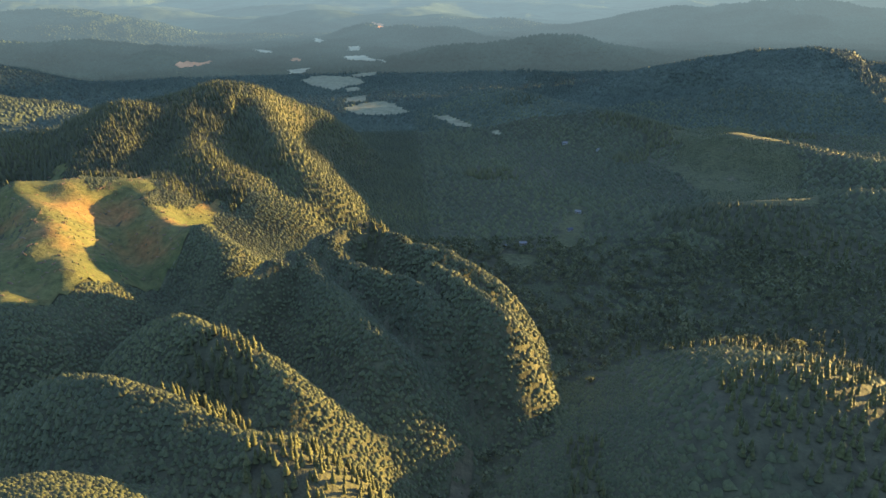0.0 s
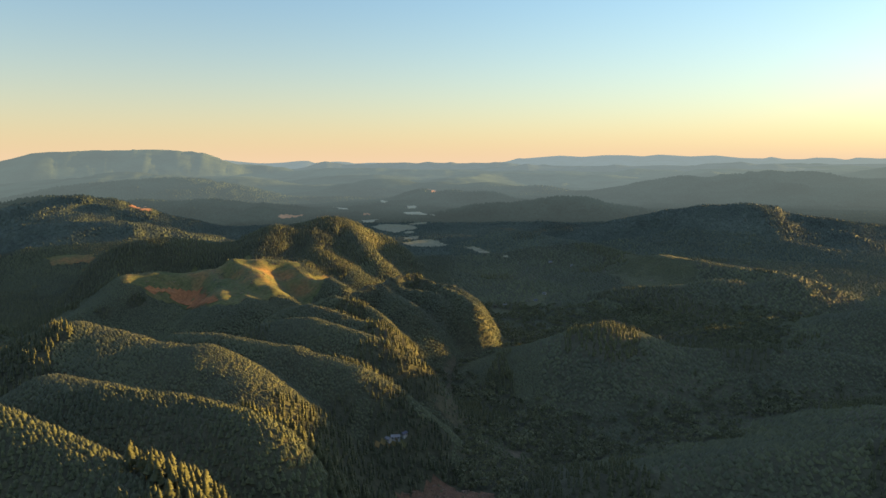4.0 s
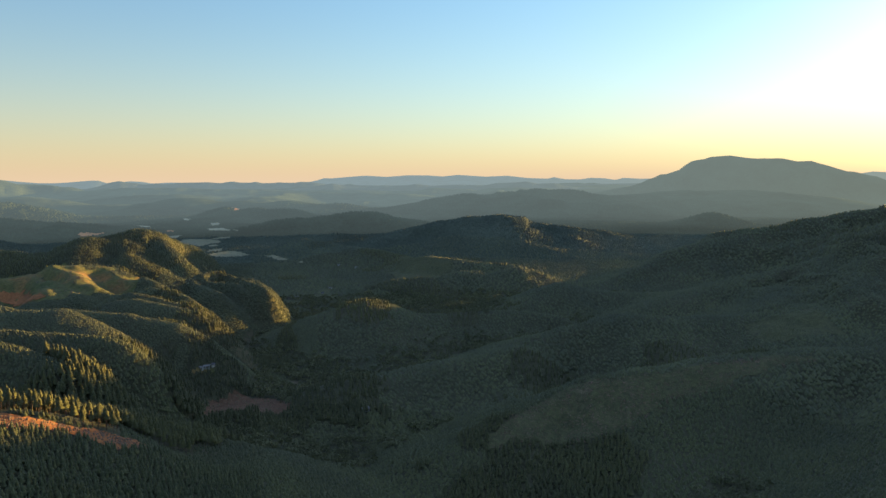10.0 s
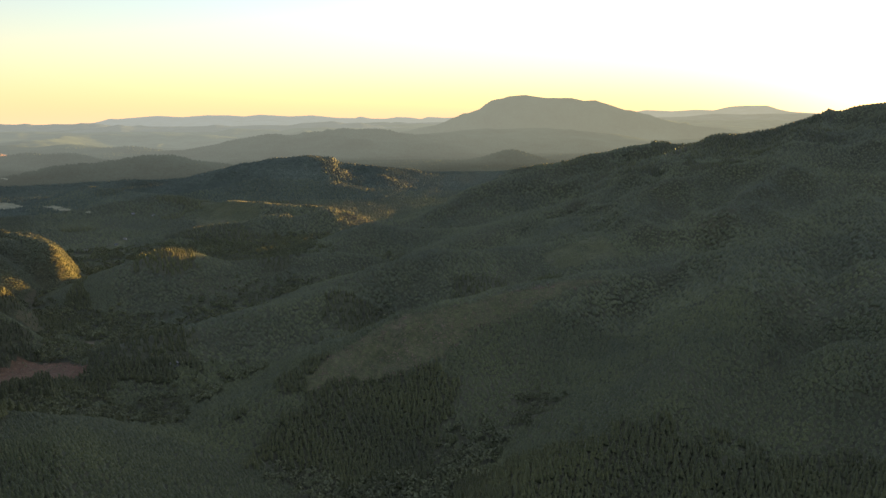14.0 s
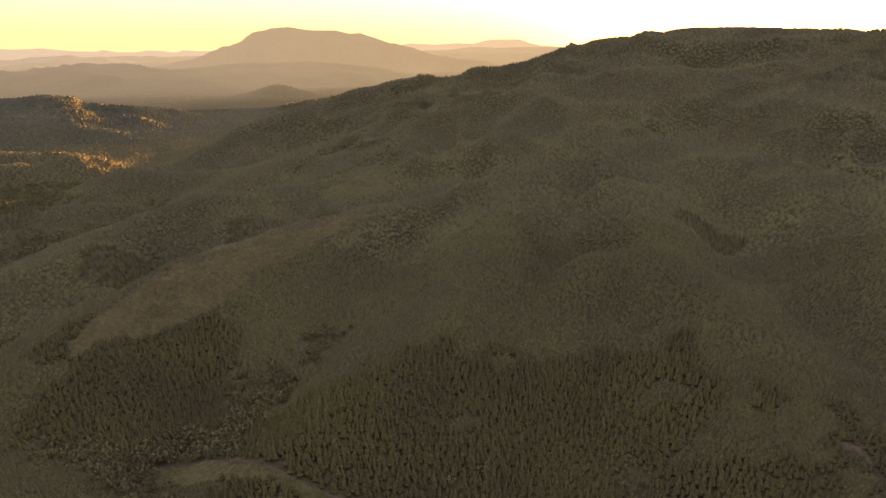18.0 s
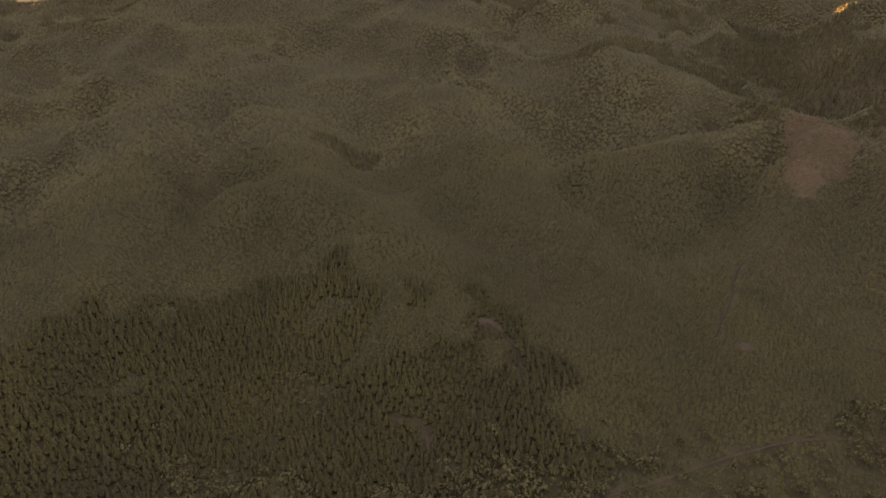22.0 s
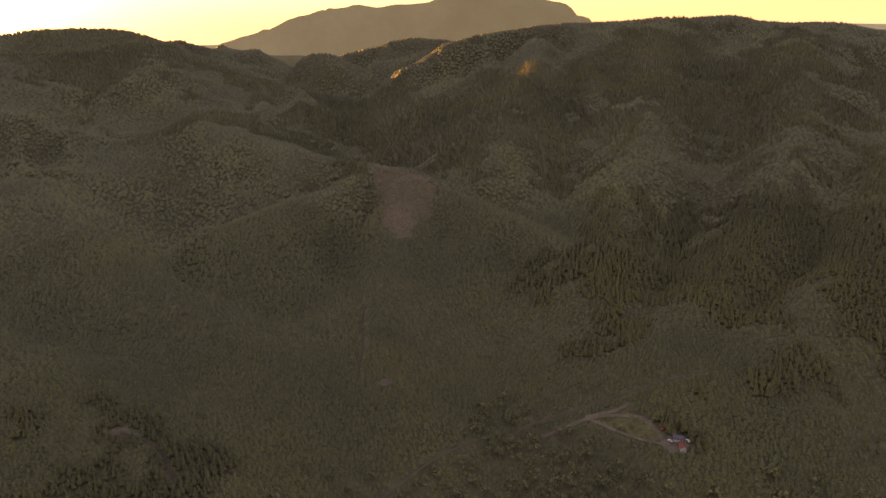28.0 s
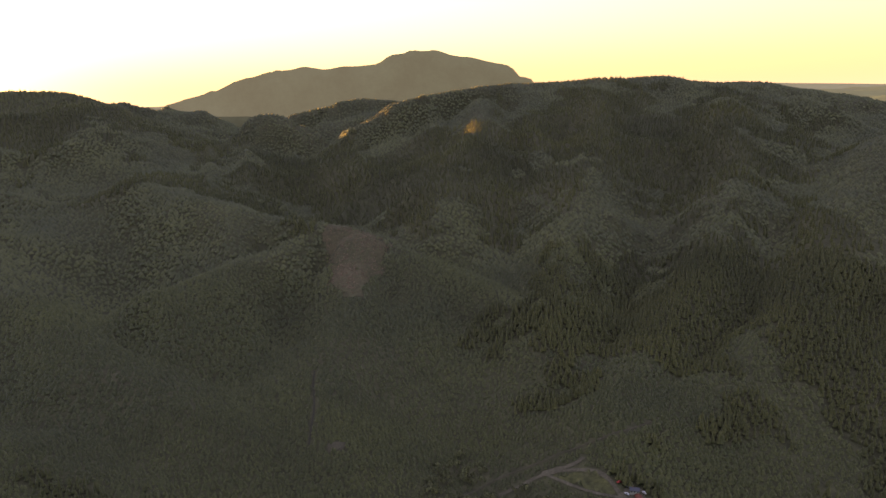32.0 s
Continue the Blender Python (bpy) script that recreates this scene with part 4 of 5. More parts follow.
patch("logged_slope", seen([(0.64, -6.89), (-1.20, -6.13), (-3.50, -6.15), (-4.05, -6.84), (-3.03, -7.75), (-0.26, -7.99), (1.11, -7.70)]), MAT_SLASH, "faded logged face across the valley", "logged slope", 2, 0.2, 3, 41)
patch("logged_slope", seen([(-91.78, -9.90), (-94.26, -10.35), (-96.53, -11.13), (-97.52, -11.86), (-96.92, -12.89), (-96.62, -14.24), (-94.49, -14.64), (-93.82, -15.74), (-92.79, -15.67), (-91.57, -15.14), (-92.20, -14.00), (-91.77, -12.16)]), MAT_FADED, "pinkish logged clearing on a spur", "logged slope", 0.8, 0.12, 3.2, 15)
patch("creek_bank", seen([(12.65, -11.74), (11.92, -11.76), (12.35, -12.91), (12.14, -14.03), (11.46, -14.81), (12.24, -14.56), (13.15, -13.64), (13.31, -12.66)]), MAT_FADED, "pale scrubby strip along the creek", "clearing", 1.4, 0.15, 1.2, 16)
patch("creek_bank", seen([(11.10, -14.95), (9.25, -15.44), (8.00, -16.08), (8.79, -16.24), (10.64, -15.53)]), MAT_FADED, "pale scrubby bank of the creek", "clearing", 1.4, 0.15, 1.2, 42)
patch("clearing", seen([(7.40, -9.23), (6.15, -8.38), (5.64, -8.38), (5.78, -8.70), (6.76, -9.33)]), MAT_SLASH, "pale gravel strip in the valley", "clearing", 1.5, 0.15, 0.8, 17)
patch("meadow", seen([(-110.53, -30.13), (-114.58, -29.57), (-115.50, -30.01), (-115.92, -31.04), (-113.74, -30.82)]), MAT_SLASH, "rough meadow inside a gravel loop", "meadow", 0.8, 0.1, 0.5, 18)
patch("yard", seen([(-116.34, -31.01), (-116.88, -30.63), (-118.37, -30.52), (-118.91, -31.13), (-117.95, -31.79), (-116.64, -31.66)]), MAT_GRAVEL, "trampled gravel farmyard", "yard", 0.5, 0.14, 0.3, 19)
patch("turnout", seen([(-90.90, -27.16), (-92.42, -27.11), (-92.59, -27.60), (-91.07, -27.70)]), MAT_DIRT, "bare gravel landing on a spur", "clearing", 0.5, 0.12, 0.4, 20)
patch("turnout", seen([(-69.01, -27.38), (-70.55, -27.58), (-70.53, -28.10), (-69.04, -27.91)]), MAT_DIRT, "small bare landing among young firs", "clearing", 0.5, 0.12, 0.4, 21)
patch("clearing", seen([(-12.05, -30.57), (-13.53, -30.56), (-15.83, -30.62), (-18.11, -31.16), (-21.42, -32.47), (-24.66, -34.16), (-28.41, -35.70), (-25.07, -35.68), (-11.76, -31.67)]), MAT_SLASH, "bare grassy hillock beside a forest track", "clearing", 0.6, 0.12, 0.6, 22)

LANES = []


def lane(name, points, width, mat, label):
    """A road or track draped on the ground, with worn edges."""
    pts = [compass(b, d) for b, d in points]
    line = []
    for a, b in zip(pts, pts[1:]):
        n = max(2, int((b - a).length / 1.0))
        line += [a.lerp(b, k / n) for k in range(n)]
    line.append(pts[-1])
    for _ in range(12):
        line = [line[0]] + [(p + 2 * q + r) / 4 for p, q, r in zip(line, line[1:], line[2:])] + [line[-1]]
    LANES.append((np.array([p[:2] for p in line]), width))
    P = np.array([p[:2] for p in line])
    T = np.gradient(P, axis=0)
    T /= np.linalg.norm(T, axis=1)[:, None] + 1e-9
    N = np.stack([-T[:, 1], T[:, 0]], -1)
    rows = []
    for k in (-0.5, -0.28, 0, 0.28, 0.5):
        w = width * k * (1 + 0.25 * lumps(P[:, 0] * 3, P[:, 1] * 3, 4, int(9 * k) + 50))
        q = P + N * w[:, None]
        z = ground_at(q[:, 0], q[:, 1]) + 0.10 + (0.02 if abs(k) == 0.28 else 0)
        rows.append(np.column_stack([q, z]))
    v, m = np.vstack(rows), len(P)
    i, j = np.meshgrid(np.arange(4), np.arange(m - 1), indexing="ij")
    o = i * m + j
    ob = new(name, mesh_from(name, v, np.stack([o, o + m, o + m + 1, o + 1], -1).reshape(-1, 4), mat, True))
    return tagged(ob, label, "road", kind="structure")


lane("road", seen([(-79.85, -41.98), (-82.52, -39.88), (-85.64, -38.71), (-88.42, -37.44), (-91.12, -35.81), (-94.27, -34.28), (-97.32, -33.02), (-101.26, -31.68), (-105.50, -30.48), (-109.89, -28.95), (-112.79, -27.93), (-116.26, -26.58), (-118.80, -25.58)]), 0.42, MAT_DIRT, "pale valley road between trees")
lane("track", seen([(-105.88, -31.56), (-107.91, -30.94), (-109.74, -29.98), (-112.22, -29.63), (-114.75, -29.37), (-115.56, -29.67), (-116.22, -30.44), (-116.63, -31.22)]), 0.8, MAT_GRAVEL, "gravel drive to the farmyard")
lane("track", seen([(-109.74, -29.98), (-111.48, -30.44), (-113.79, -31.06), (-116.50, -31.37)]), 0.5, MAT_GRAVEL, "narrow worn path across the meadow")
lane("track", seen([(-109.74, -29.98), (-111.77, -29.59), (-113.21, -29.09), (-113.32, -28.53)]), 0.8, MAT_GRAVEL, "worn track along the meadow")
lane("track", seen([(-11.35, -30.47), (-13.55, -30.49), (-15.85, -30.51), (-18.13, -31.05), (-21.65, -32.42), (-24.90, -34.14), (-28.90, -35.72)]), 0.7, MAT_DIRT, "gravel forest track in the valley")
lane("track", seen([(-61.12, -35.39), (-62.81, -35.43), (-64.11, -35.64), (-64.33, -36.59), (-64.38, -37.94)]), 0.6, MAT_DIRT, "short gravel track in the lower wood")
lane("track", seen([(-26.30, -13.45), (-26.47, -13.97), (-27.12, -14.40)]), 0.7, MAT_GRAVEL, "short haul track on the ridge clearing")
lane("track", seen([(-17.99, -15.64), (-19.38, -15.68), (-20.68, -15.89), (-22.08, -16.03)]), 0.8, MAT_GRAVEL, "pale haul track across the logged slope")
lane("track", seen([(-69.74, -27.79), (-71.73, -28.82), (-72.68, -29.76), (-73.02, -31.34), (-73.35, -33.02)]), 0.4, MAT_TRENCH, "dark skid trail through young firs")
lane("track", seen([(-90.39, -21.45), (-90.11, -22.60), (-90.28, -23.73), (-89.86, -25.33), (-89.48, -27.06)]), 0.4, MAT_TRENCH, "dark winding skid trail down a spur")


# ------------------------------------------------------------------ woods
def not_open(x, y):
    ok = np.ones(x.shape, bool)
    for poly, ragged, seed in OPEN:
        ok &= ~inside(*frayed(x, y, ragged, seed), poly)
    for line, width in LANES:
        lo, hi = line.min(0) - 3, line.max(0) + 3
        k = np.nonzero(ok & (x > lo[0]) & (x < hi[0]) & (y > lo[1]) & (y < hi[1]))[0]
        if len(k):
            d = np.hypot(x[k, None] - line[None, :, 0], y[k, None] - line[None, :, 1]).min(1)
            ok[k[d < width * 0.5 + 0.5]] = False
    return ok


def tiered(tiers, points, seed, droop=0.18, spread=0.2, base=0.10):
    """A conifer of unit height and unit crown radius: ragged tiers of boughs round the stem, as triangles."""
    g = np.random.default_rng(seed)
    v, f = [], []
    for i in range(tiers):
        low = base + (0.90 - base) * i / tiers
        top = min(1.0, low + 1.55 * (1 - base) / tiers)
        if i == tiers - 1:
            top = 1.0
        rad = ((1 - low) / (1 - base)) ** 0.85
        o = len(v)
        v.append((0, 0, top))
        n = points * 2 if points > 5 else points
        turn = g.uniform(0, 6.28)
        for k in range(n):
            a = turn + 6.2832 * k / n
            rr = rad * (1 + spread * g.uniform(-1, 1)) * (1.0 if (points <= 5 or k % 2 == 0) else 0.62)
            v.append((rr * math.cos(a), rr * math.sin(a), low - droop * 0.3 * rad + 0.03 * g.uniform(-1, 1)))
        f += [(o, o + 1 + k, o + 1 + (k + 1) % n) for k in range(n)]
    return np.array(v), np.array(f)


def stemmed(shape, sides=4, radius=0.05, top=0.3):
    """Adds a tapered stem to a crown."""
    v, f = shape
    o = len(v)
    sv = [(radius * math.cos(6.2832 * k / sides), radius * math.sin(6.2832 * k / sides), -0.12) for k in range(sides)] + [(0, 0, top)]
    return np.vstack([v, sv]), np.vstack([f, [(o + sides, o + k, o + (k + 1) % sides) for k in range(sides)]])


def clumped(leaves, seed):
    """A broadleaf crown of unit height: sprays of leaves over an uneven dome."""
    g = np.random.default_rng(seed)
    v, f = [], []
    lobes = [(0.5 * math.cos(a), 0.5 * math.sin(a), g.uniform(0.42, 0.7), g.uniform(0.38, 0.55)) for a in g.uniform(0, 6.28, 5)] + [(0, 0, 0.7, 0.5)]
    for i in range(leaves):
        lx, ly, lz, lr = lobes[i % 6]
        d = g.normal(0, 1, 3)
        d[2] = abs(d[2]) * 0.9 - 0.15
        d /= np.linalg.norm(d)
        c = np.array((lx, ly, lz)) + d * lr * np.array((1, 1, 0.55)) * g.uniform(0.8, 1.05)
        t = np.cross(d, g.normal(0, 1, 3))
        t /= np.linalg.norm(t)
        w = np.cross(d, t)
        s = g.uniform(0.20, 0.34)
        o = len(v)
        for k in range(3):
            a = 2.094 * k
            v.append(tuple(c + s * (t * math.cos(a) + w * math.sin(a)) * np.array((1, 1, 0.7)) + d * g.uniform(-0.06, 0.06)))
        f.append((o, o + 1, o + 2))
    o = len(v)
    v += [(0.055, 0, -0.1), (-0.03, 0.05, -0.1), (-0.03, -0.05, -0.1), (0, 0, 0.6)]
    f += [(o, o + 1, o + 3), (o + 1, o + 2, o + 3), (o + 2, o, o + 3)]
    return np.array(v), np.array(f)


def scatter(r0, r1, b0, b1, step, seed):
    """Jittered places between two rings and two bearings."""
    g = np.random.default_rng(seed)
    n = int(r1 / step) + 2
    X, Y = np.meshgrid(np.arange(-n, n + 1) * step, np.arange(-n, n + 1) * step)
    X, Y = X.ravel(), Y.ravel()
    r, b = np.hypot(X, Y), np.degrees(np.arctan2(-X, Y))
    k = (r > r0) & (r < r1) & (b < b1) & (b > b0)
    X, Y = X[k], Y[k]
    X, Y = X + g.uniform(-0.48, 0.48, X.shape) * step, Y + g.uniform(-0.48, 0.48, X.shape) * step
    return X, Y


def wood(name, label, shapes, x, y, high, wide, mat, seed):
    """One wood: many trees, uncountable, as a single mesh."""
    g = np.random.default_rng(seed)
    z = ground_at(x, y)
    pick = g.integers(0, len(shapes), len(x))
    turn = g.uniform(0, 6.2832, len(x))
    V, F, o = [], [], 0
    for i, (sv, sf) in enumerate(shapes):
        k = np.nonzero(pick == i)[0]
        c, s = np.cos(turn[k])[:, None], np.sin(turn[k])[:, None]
        px = x[k, None] + wide[k, None] * (sv[None, :, 0] * c - sv[None, :, 1] * s)
        py = y[k, None] + wide[k, None] * (sv[None, :, 0] * s + sv[None, :, 1] * c)
        lean = g.normal(0, 0.02, (len(k), 2))
        pz = z[k, None] + high[k, None] * sv[None, :, 2]
        px, py = px + lean[:, :1] * high[k, None] * sv[None, :, 2], py + lean[:, 1:] * high[k, None] * sv[None, :, 2]
        V.append(np.stack([px, py, pz], -1).reshape(-1, 3))
        F.append((sf[None] + (o + np.arange(len(k)) * len(sv))[:, None, None]).reshape(-1, 3))
        o += len(k) * len(sv)
    ob = new(name, mesh_from(name, np.vstack(V), np.vstack(F), mat, shapes is not TALL and shapes is not MIDDLING))
    return tagged(ob, label, "forest", kind="stuff")


MIDDLING = [stemmed(tiered(4, 5, s, base=0.16 + 0.04 * (s - 60)), 4, 0.14, 0.7) for s in range(60, 65)]
TALL = [stemmed(tiered(5, 6, s, base=0.36 + 0.04 * s), 4, 0.12, 0.8) for s in range(5)]
PLAIN = [tiered(3, 5, s) for s in range(10, 14)]
SAPLING = [tiered(2, 4, s, base=0.0) for s in range(40, 44)]
CONE = [tiered(1, 4, s, 0.25, 0.3, base=-0.06) for s in range(50, 54)]
ROUND = [clumped(30, s) for s in range(30, 35)]

OLD_STANDS = [  # tall timber: bearing, distance, reach
    (2.5, 320, 12), (40, 152, 17), (36, 152, 16), (33, 154, 16), (29, 155, 15), (26, 157, 15), (23, 160, 16), (20, 164, 15), (31, 292, 14), (26, 292, 12), (18.5, 320, 8), (14, 215, 22), (19, 215, 12), (6, 225, 20), (12, 275, 16), (17, 262, 12), (22, 460, 35), (29, 440, 40), (37, 440, 50),
    (-28, 112, 30), (-45, 118, 32), (-62, 105, 26), (-12, 165, 22), (-24, 260, 18), (-14, 240, 20), (-101, 300, 60), (-118, 330, 70), (-125, 190, 50), (-3, 350, 30),
    (16, 300, 9), (36, 250, 18), (-40, 480, 60), (-75, 430, 70)]


def stand_age(x, y):
    """Above zero: old timber; below: plantation."""
    a = 0.75 * lumps(x, y, 60, 21) + 0.45 * lumps(x, y, 24, 22) - 0.62
    for b, d, reach in OLD_STANDS:
        p = compass(b, d)
        a = np.maximum(a, 1.0 - np.hypot(x - p.x, y - p.y) / reach + 0.5 * lumps(x, y, 14, 23) + 0.3 * lumps(x, y, 5, 26))
    return a


SINGLE = [(26, 41, 93, 105), (-32, -29, 95, 104), (22, 39, 136, 149)]  # stands whose trees are set one by one


def plant(tag, r0, r1, b0, b1, old, young, seed, hazy=None):
    """Old and young conifer stands and leafy valley trees on one sector of the land. old and young: spacing, least and most height, girth, shapes."""
    g = np.random.default_rng(seed + 1)
    leaf = (1.35 if r1 < 220 else 1.8, 1.3, 2.2, 0.6, ROUND)
    for what, (step, lo, hi, fat, sh), mat in (("old_fir_wood", old, MAT_FIR), ("young_fir_wood", young, MAT_YOUNG), ("leafy_wood", leaf, MAT_LEAF)):
        mat = hazy or mat
        x, y = scatter(r0, r1, b0, b1, step, seed)
        k = not_open(x, y)
        x, y = x[k], y[k]
        above = ground_at(x, y) - floor_height(x, y)
        age = stand_age(x, y)
        own = np.zeros(x.shape, bool)
        for b0_, b1_, d0_, d1_ in SINGLE:
            bb, dd = np.degrees(np.arctan2(-x, y)), np.hypot(x, y)
            own |= (bb > b0_) & (bb < b1_) & (dd > d0_) & (dd < d1_)
        leafy = (above < 2.2 + 2.0 * lumps(x, y, 20, 24) + 2.6 * lumps(x, y, 2.3, 27)) & (np.hypot(x, y) < 420) & (age < 0.3) & (r0 > 50) & (b1 <= 50) & (b0 >= -142)
        m = {"o": ~leafy & (age > 0), "y": ~leafy & (age <= 0), "l": leafy}[what[0]] & ~own
        if m.sum() < 20:
            continue
        h = g.uniform(lo, hi, m.sum()) * (1 + 0.25 * lumps(x[m], y[m], 15, 25))
        wood(what, {"old_fir_wood": "dense stand of tall dark firs %s", "young_fir_wood": "even plantation of young green firs %s",
                    "leafy_wood": "leafy broad-crowned trees %s"}[what] % tag, sh, x[m], y[m], h, h * fat * g.uniform(0.8, 1.2, m.sum()), mat, seed + 2)


plant("on the lowest slopes", 60, 150, -142, 12, (0.98, 1.5, 2.5, 0.26, MIDDLING), (0.78, 0.65, 0.95, 0.6, SAPLING), 100)
plant("on the lower slopes", 150, 215, -142, 12, (1.05, 1.5, 2.5, 0.27, MIDDLING), (1.02, 0.75, 1.05, 0.72, SAPLING), 130)
plant("on the bench", 60, 135, 12, 50, (0.82, 1.5, 2.4, 0.25, MIDDLING), (0.82, 1.2, 1.9, 0.28, MIDDLING), 160)
plant("on the terraces", 135, 215, 12, 50, (1.1, 2.6, 4.2, 0.21, TALL), (0.8, 0.75, 1.1, 0.55, SAPLING), 150)
plant("on the spurs and hills", 215, 420, -142, 7, (1.75, 1.5, 2.4, 0.25, PLAIN), (1.38, 0.7, 1.0, 0.9, CONE), 200)
plant("on the sunlit spurs", 215, 420, 7, 50, (1.2, 1.4, 2.2, 0.24, PLAIN), (0.62, 0.4, 0.6, 0.82, CONE), 250)
plant("on the sunlit hill", 420, 560, 12, 50, (1.2, 1.2, 2.0, 0.28, CONE), (1.1, 0.9, 1.3, 0.5, CONE), 320)
plant("on the upper hillsides", 420, 600, -142, 12, (2.0, 1.5, 2.3, 0.42, CONE), (2.0, 0.9, 1.3, 0.88, CONE), 300)
plant("on the hills behind", 560, 740, -42, 50, (2.3, 1.6, 2.6, 0.45, CONE), (2.2, 1.1, 1.6, 0.8, CONE), 350, MAT_MIDDLE)
# these trees share the painted haze of the ground below them
plant("on the far hills", 740, 1250, -42, 50, (4.4, 2.0, 3.2, 0.65, CONE), (4.4, 1.6, 2.2, 1.1, CONE), 400, MAT_FAR_HAZE)
plant("under the lookout", 6, 60, -142, 50, (1.4, 1.4, 2.2, 0.3, CONE), (1.3, 0.8, 1.2, 0.7, CONE), 450)
plant("beside the lookout", 6, 420, 50, 180, (2.8, 1.6, 2.6, 0.5, CONE), (2.7, 1.0, 1.5, 1.0, CONE), 460)
plant("behind the lookout", 6, 420, -180, -142, (2.8, 1.6, 2.6, 0.5, CONE), (2.7, 1.0, 1.5, 1.0, CONE), 470)


def regrowth(tag, outline_at, step, lo, hi, seed):
    """Low seedlings and shrubs coming up on logged ground."""
    poly, ragged, ns = OPEN[outline_at]
    g = np.random.default_rng(seed)
    xs, ys = [p[0] for p in poly], [p[1] for p in poly]
    X, Y = np.meshgrid(np.arange(min(xs), max(xs), step), np.arange(min(ys), max(ys), step))
    x, y = X.ravel() + g.uniform(-0.5, 0.5, X.size) * step, Y.ravel() + g.uniform(-0.5, 0.5, X.size) * step
    k = inside(x, y, poly) & (lumps(x, y, 11, seed) + 0.6 * lumps(x, y, 4, seed + 1) > -0.25)
    x, y = x[k], y[k]
    h = g.uniform(lo, hi, len(x))
    return wood("seedlings", "scattered low seedlings and shrubs on %s" % tag, SAPLING, x, y, h, h * 0.6, MAT_YOUNG, seed)


for at, tag, step, lo, hi in ((20, "the sunlit logged hill", 2.4, 0.3, 0.6), (25, "the red clearing", 2.0, 0.3, 0.7), (26, "the grassy logged slope", 1.1, 0.25, 0.7),
                              (27, "the ridge clearing", 1.4, 0.3, 0.8), (28, "the faded logged face", 1.2, 0.5, 0.9), (31, "the second creek bank", 0.9, 0.5, 1.2), (29, "the pinkish clearing", 1.7, 0.3, 0.7), (30, "the creek bank", 1.3, 0.4, 1.1)):
    regrowth(tag, at, step, lo, hi, 700 + at)


# ------------------------------------------------------------------ single firs of the nearest stands
def part(name, data, parent, label=""):
    ob = new(name, data)
    ob.parent = parent
    return tagged(ob, label)


def bm_mesh(name, bm, mat):
    me = bpy.data.meshes.new(name)
    bm.to_mesh(me)
    bm.free()
    me.materials.append(mat)
    return me


def fir_meshes(seed, base):
    """The stem and the crown of one fir of unit height."""
    cv, cf = tiered(9, 8, seed, 0.3, 0.28, base=base)
    crown = mesh_from("crown", cv * np.array([0.29, 0.29, 1.0]) * np.array([1.0 - base * 0.7, 1.0 - base * 0.7, 1.0]), cf, MAT_FIR)
    bm = bmesh.new()
    bmesh.ops.create_cone(bm, cap_ends=True, segments=7, radius1=0.022, radius2=0.004, depth=1.02, matrix=Matrix.Translation((0, 0, 0.45)))
    return bm_mesh("trunk", bm, MAT_BARK), crown


fir_kinds = [fir_meshes(60 + k, 0.14) for k in range(5)]
bare_kinds = [fir_meshes(80 + k, 0.44 + 0.04 * k) for k in range(5)]
fg = np.random.default_rng(77)
for (b0, b1, d0, d1), kinds, lo, hi, gap, label, group in zip(
        SINGLE, (fir_kinds, fir_kinds, bare_kinds), (1.4, 1.6, 3.0), (2.3, 2.8, 4.6), (1.5, 2.2, 1.75),
        ("medium fir on the sunlit bench below a logged strip", "medium dark fir on the shaded lower slope", "tall bare-trunked fir at the edge of a logged strip"),
        ("firs on the bench", "firs on the lower slope", "tall firs along the logged strip")):
    fx, fy = scatter(d0, d1, b0, b1, gap, 500 + int(d0))
    free = not_open(fx, fy)
    fx, fy = fx[free], fy[free]
    fz = ground_at(fx, fy)
    for x, y, z in zip(fx, fy, fz):
        tall = fg.uniform(lo, hi)
        trunk_me, crown_me = kinds[fg.integers(0, 5)]
        tree = tagged(new("fir_tree"), label, "tree", group)
        tree.matrix_basis = pose(x, y, z, 0, 0, fg.uniform(0, 360)) @ Matrix.Diagonal((tall, tall, tall, 1))
        part("trunk", trunk_me, tree)
        part("crown", crown_me, tree)


# ------------------------------------------------------------------ buildings and vehicles
def paint(name, colour, rough=0.6):
    m, n, l, b = material(name, rough)
    t1, r1 = blotches(n, l, 1.2, 4, [(0.3, tuple(c * 0.75 for c in colour)), (0.7, colour)])
    l.new(r1.outputs[0], b.inputs["Base Color"])
    return m


MAT_WALL = paint("weathered_white_boards", (0.30, 0.285, 0.24), 0.8)
MAT_ROOF_RED = paint("red_metal_roof", (0.16, 0.05, 0.032), 0.5)
MAT_ROOF_GREY = paint("grey_metal_roof", (0.16, 0.15, 0.13), 0.8)
MAT_ROOF_DARK = paint("dark_shingle_roof", (0.07, 0.07, 0.08), 0.8)
MAT_GLASS = paint("dark_window_glass", (0.03, 0.035, 0.04), 0.1)
MAT_DOOR = paint("brown_door", (0.15, 0.09, 0.05), 0.6)
MAT_CARS = [paint("white_car_paint", (0.42, 0.41, 0.38), 0.3), paint("dark_car_paint", (0.06, 0.07, 0.09), 0.3), paint("red_car_paint", (0.35, 0.05, 0.04), 0.3)]
MAT_TYRE = paint("tyre_rubber", (0.02, 0.02, 0.02), 0.9)


def box_bm(sx, sy, sz, at=(0, 0, 0), bevel=0.0):
    bm = bmesh.new()
    bmesh.ops.create_cube(bm, size=1.0, matrix=Matrix.Translation(at) @ Matrix.Diagonal((sx, sy, sz, 1)))
    if bevel:
        bmesh.ops.bevel(bm, geom=list(bm.edges), offset=bevel, segments=1, affect="EDGES")
    return bm


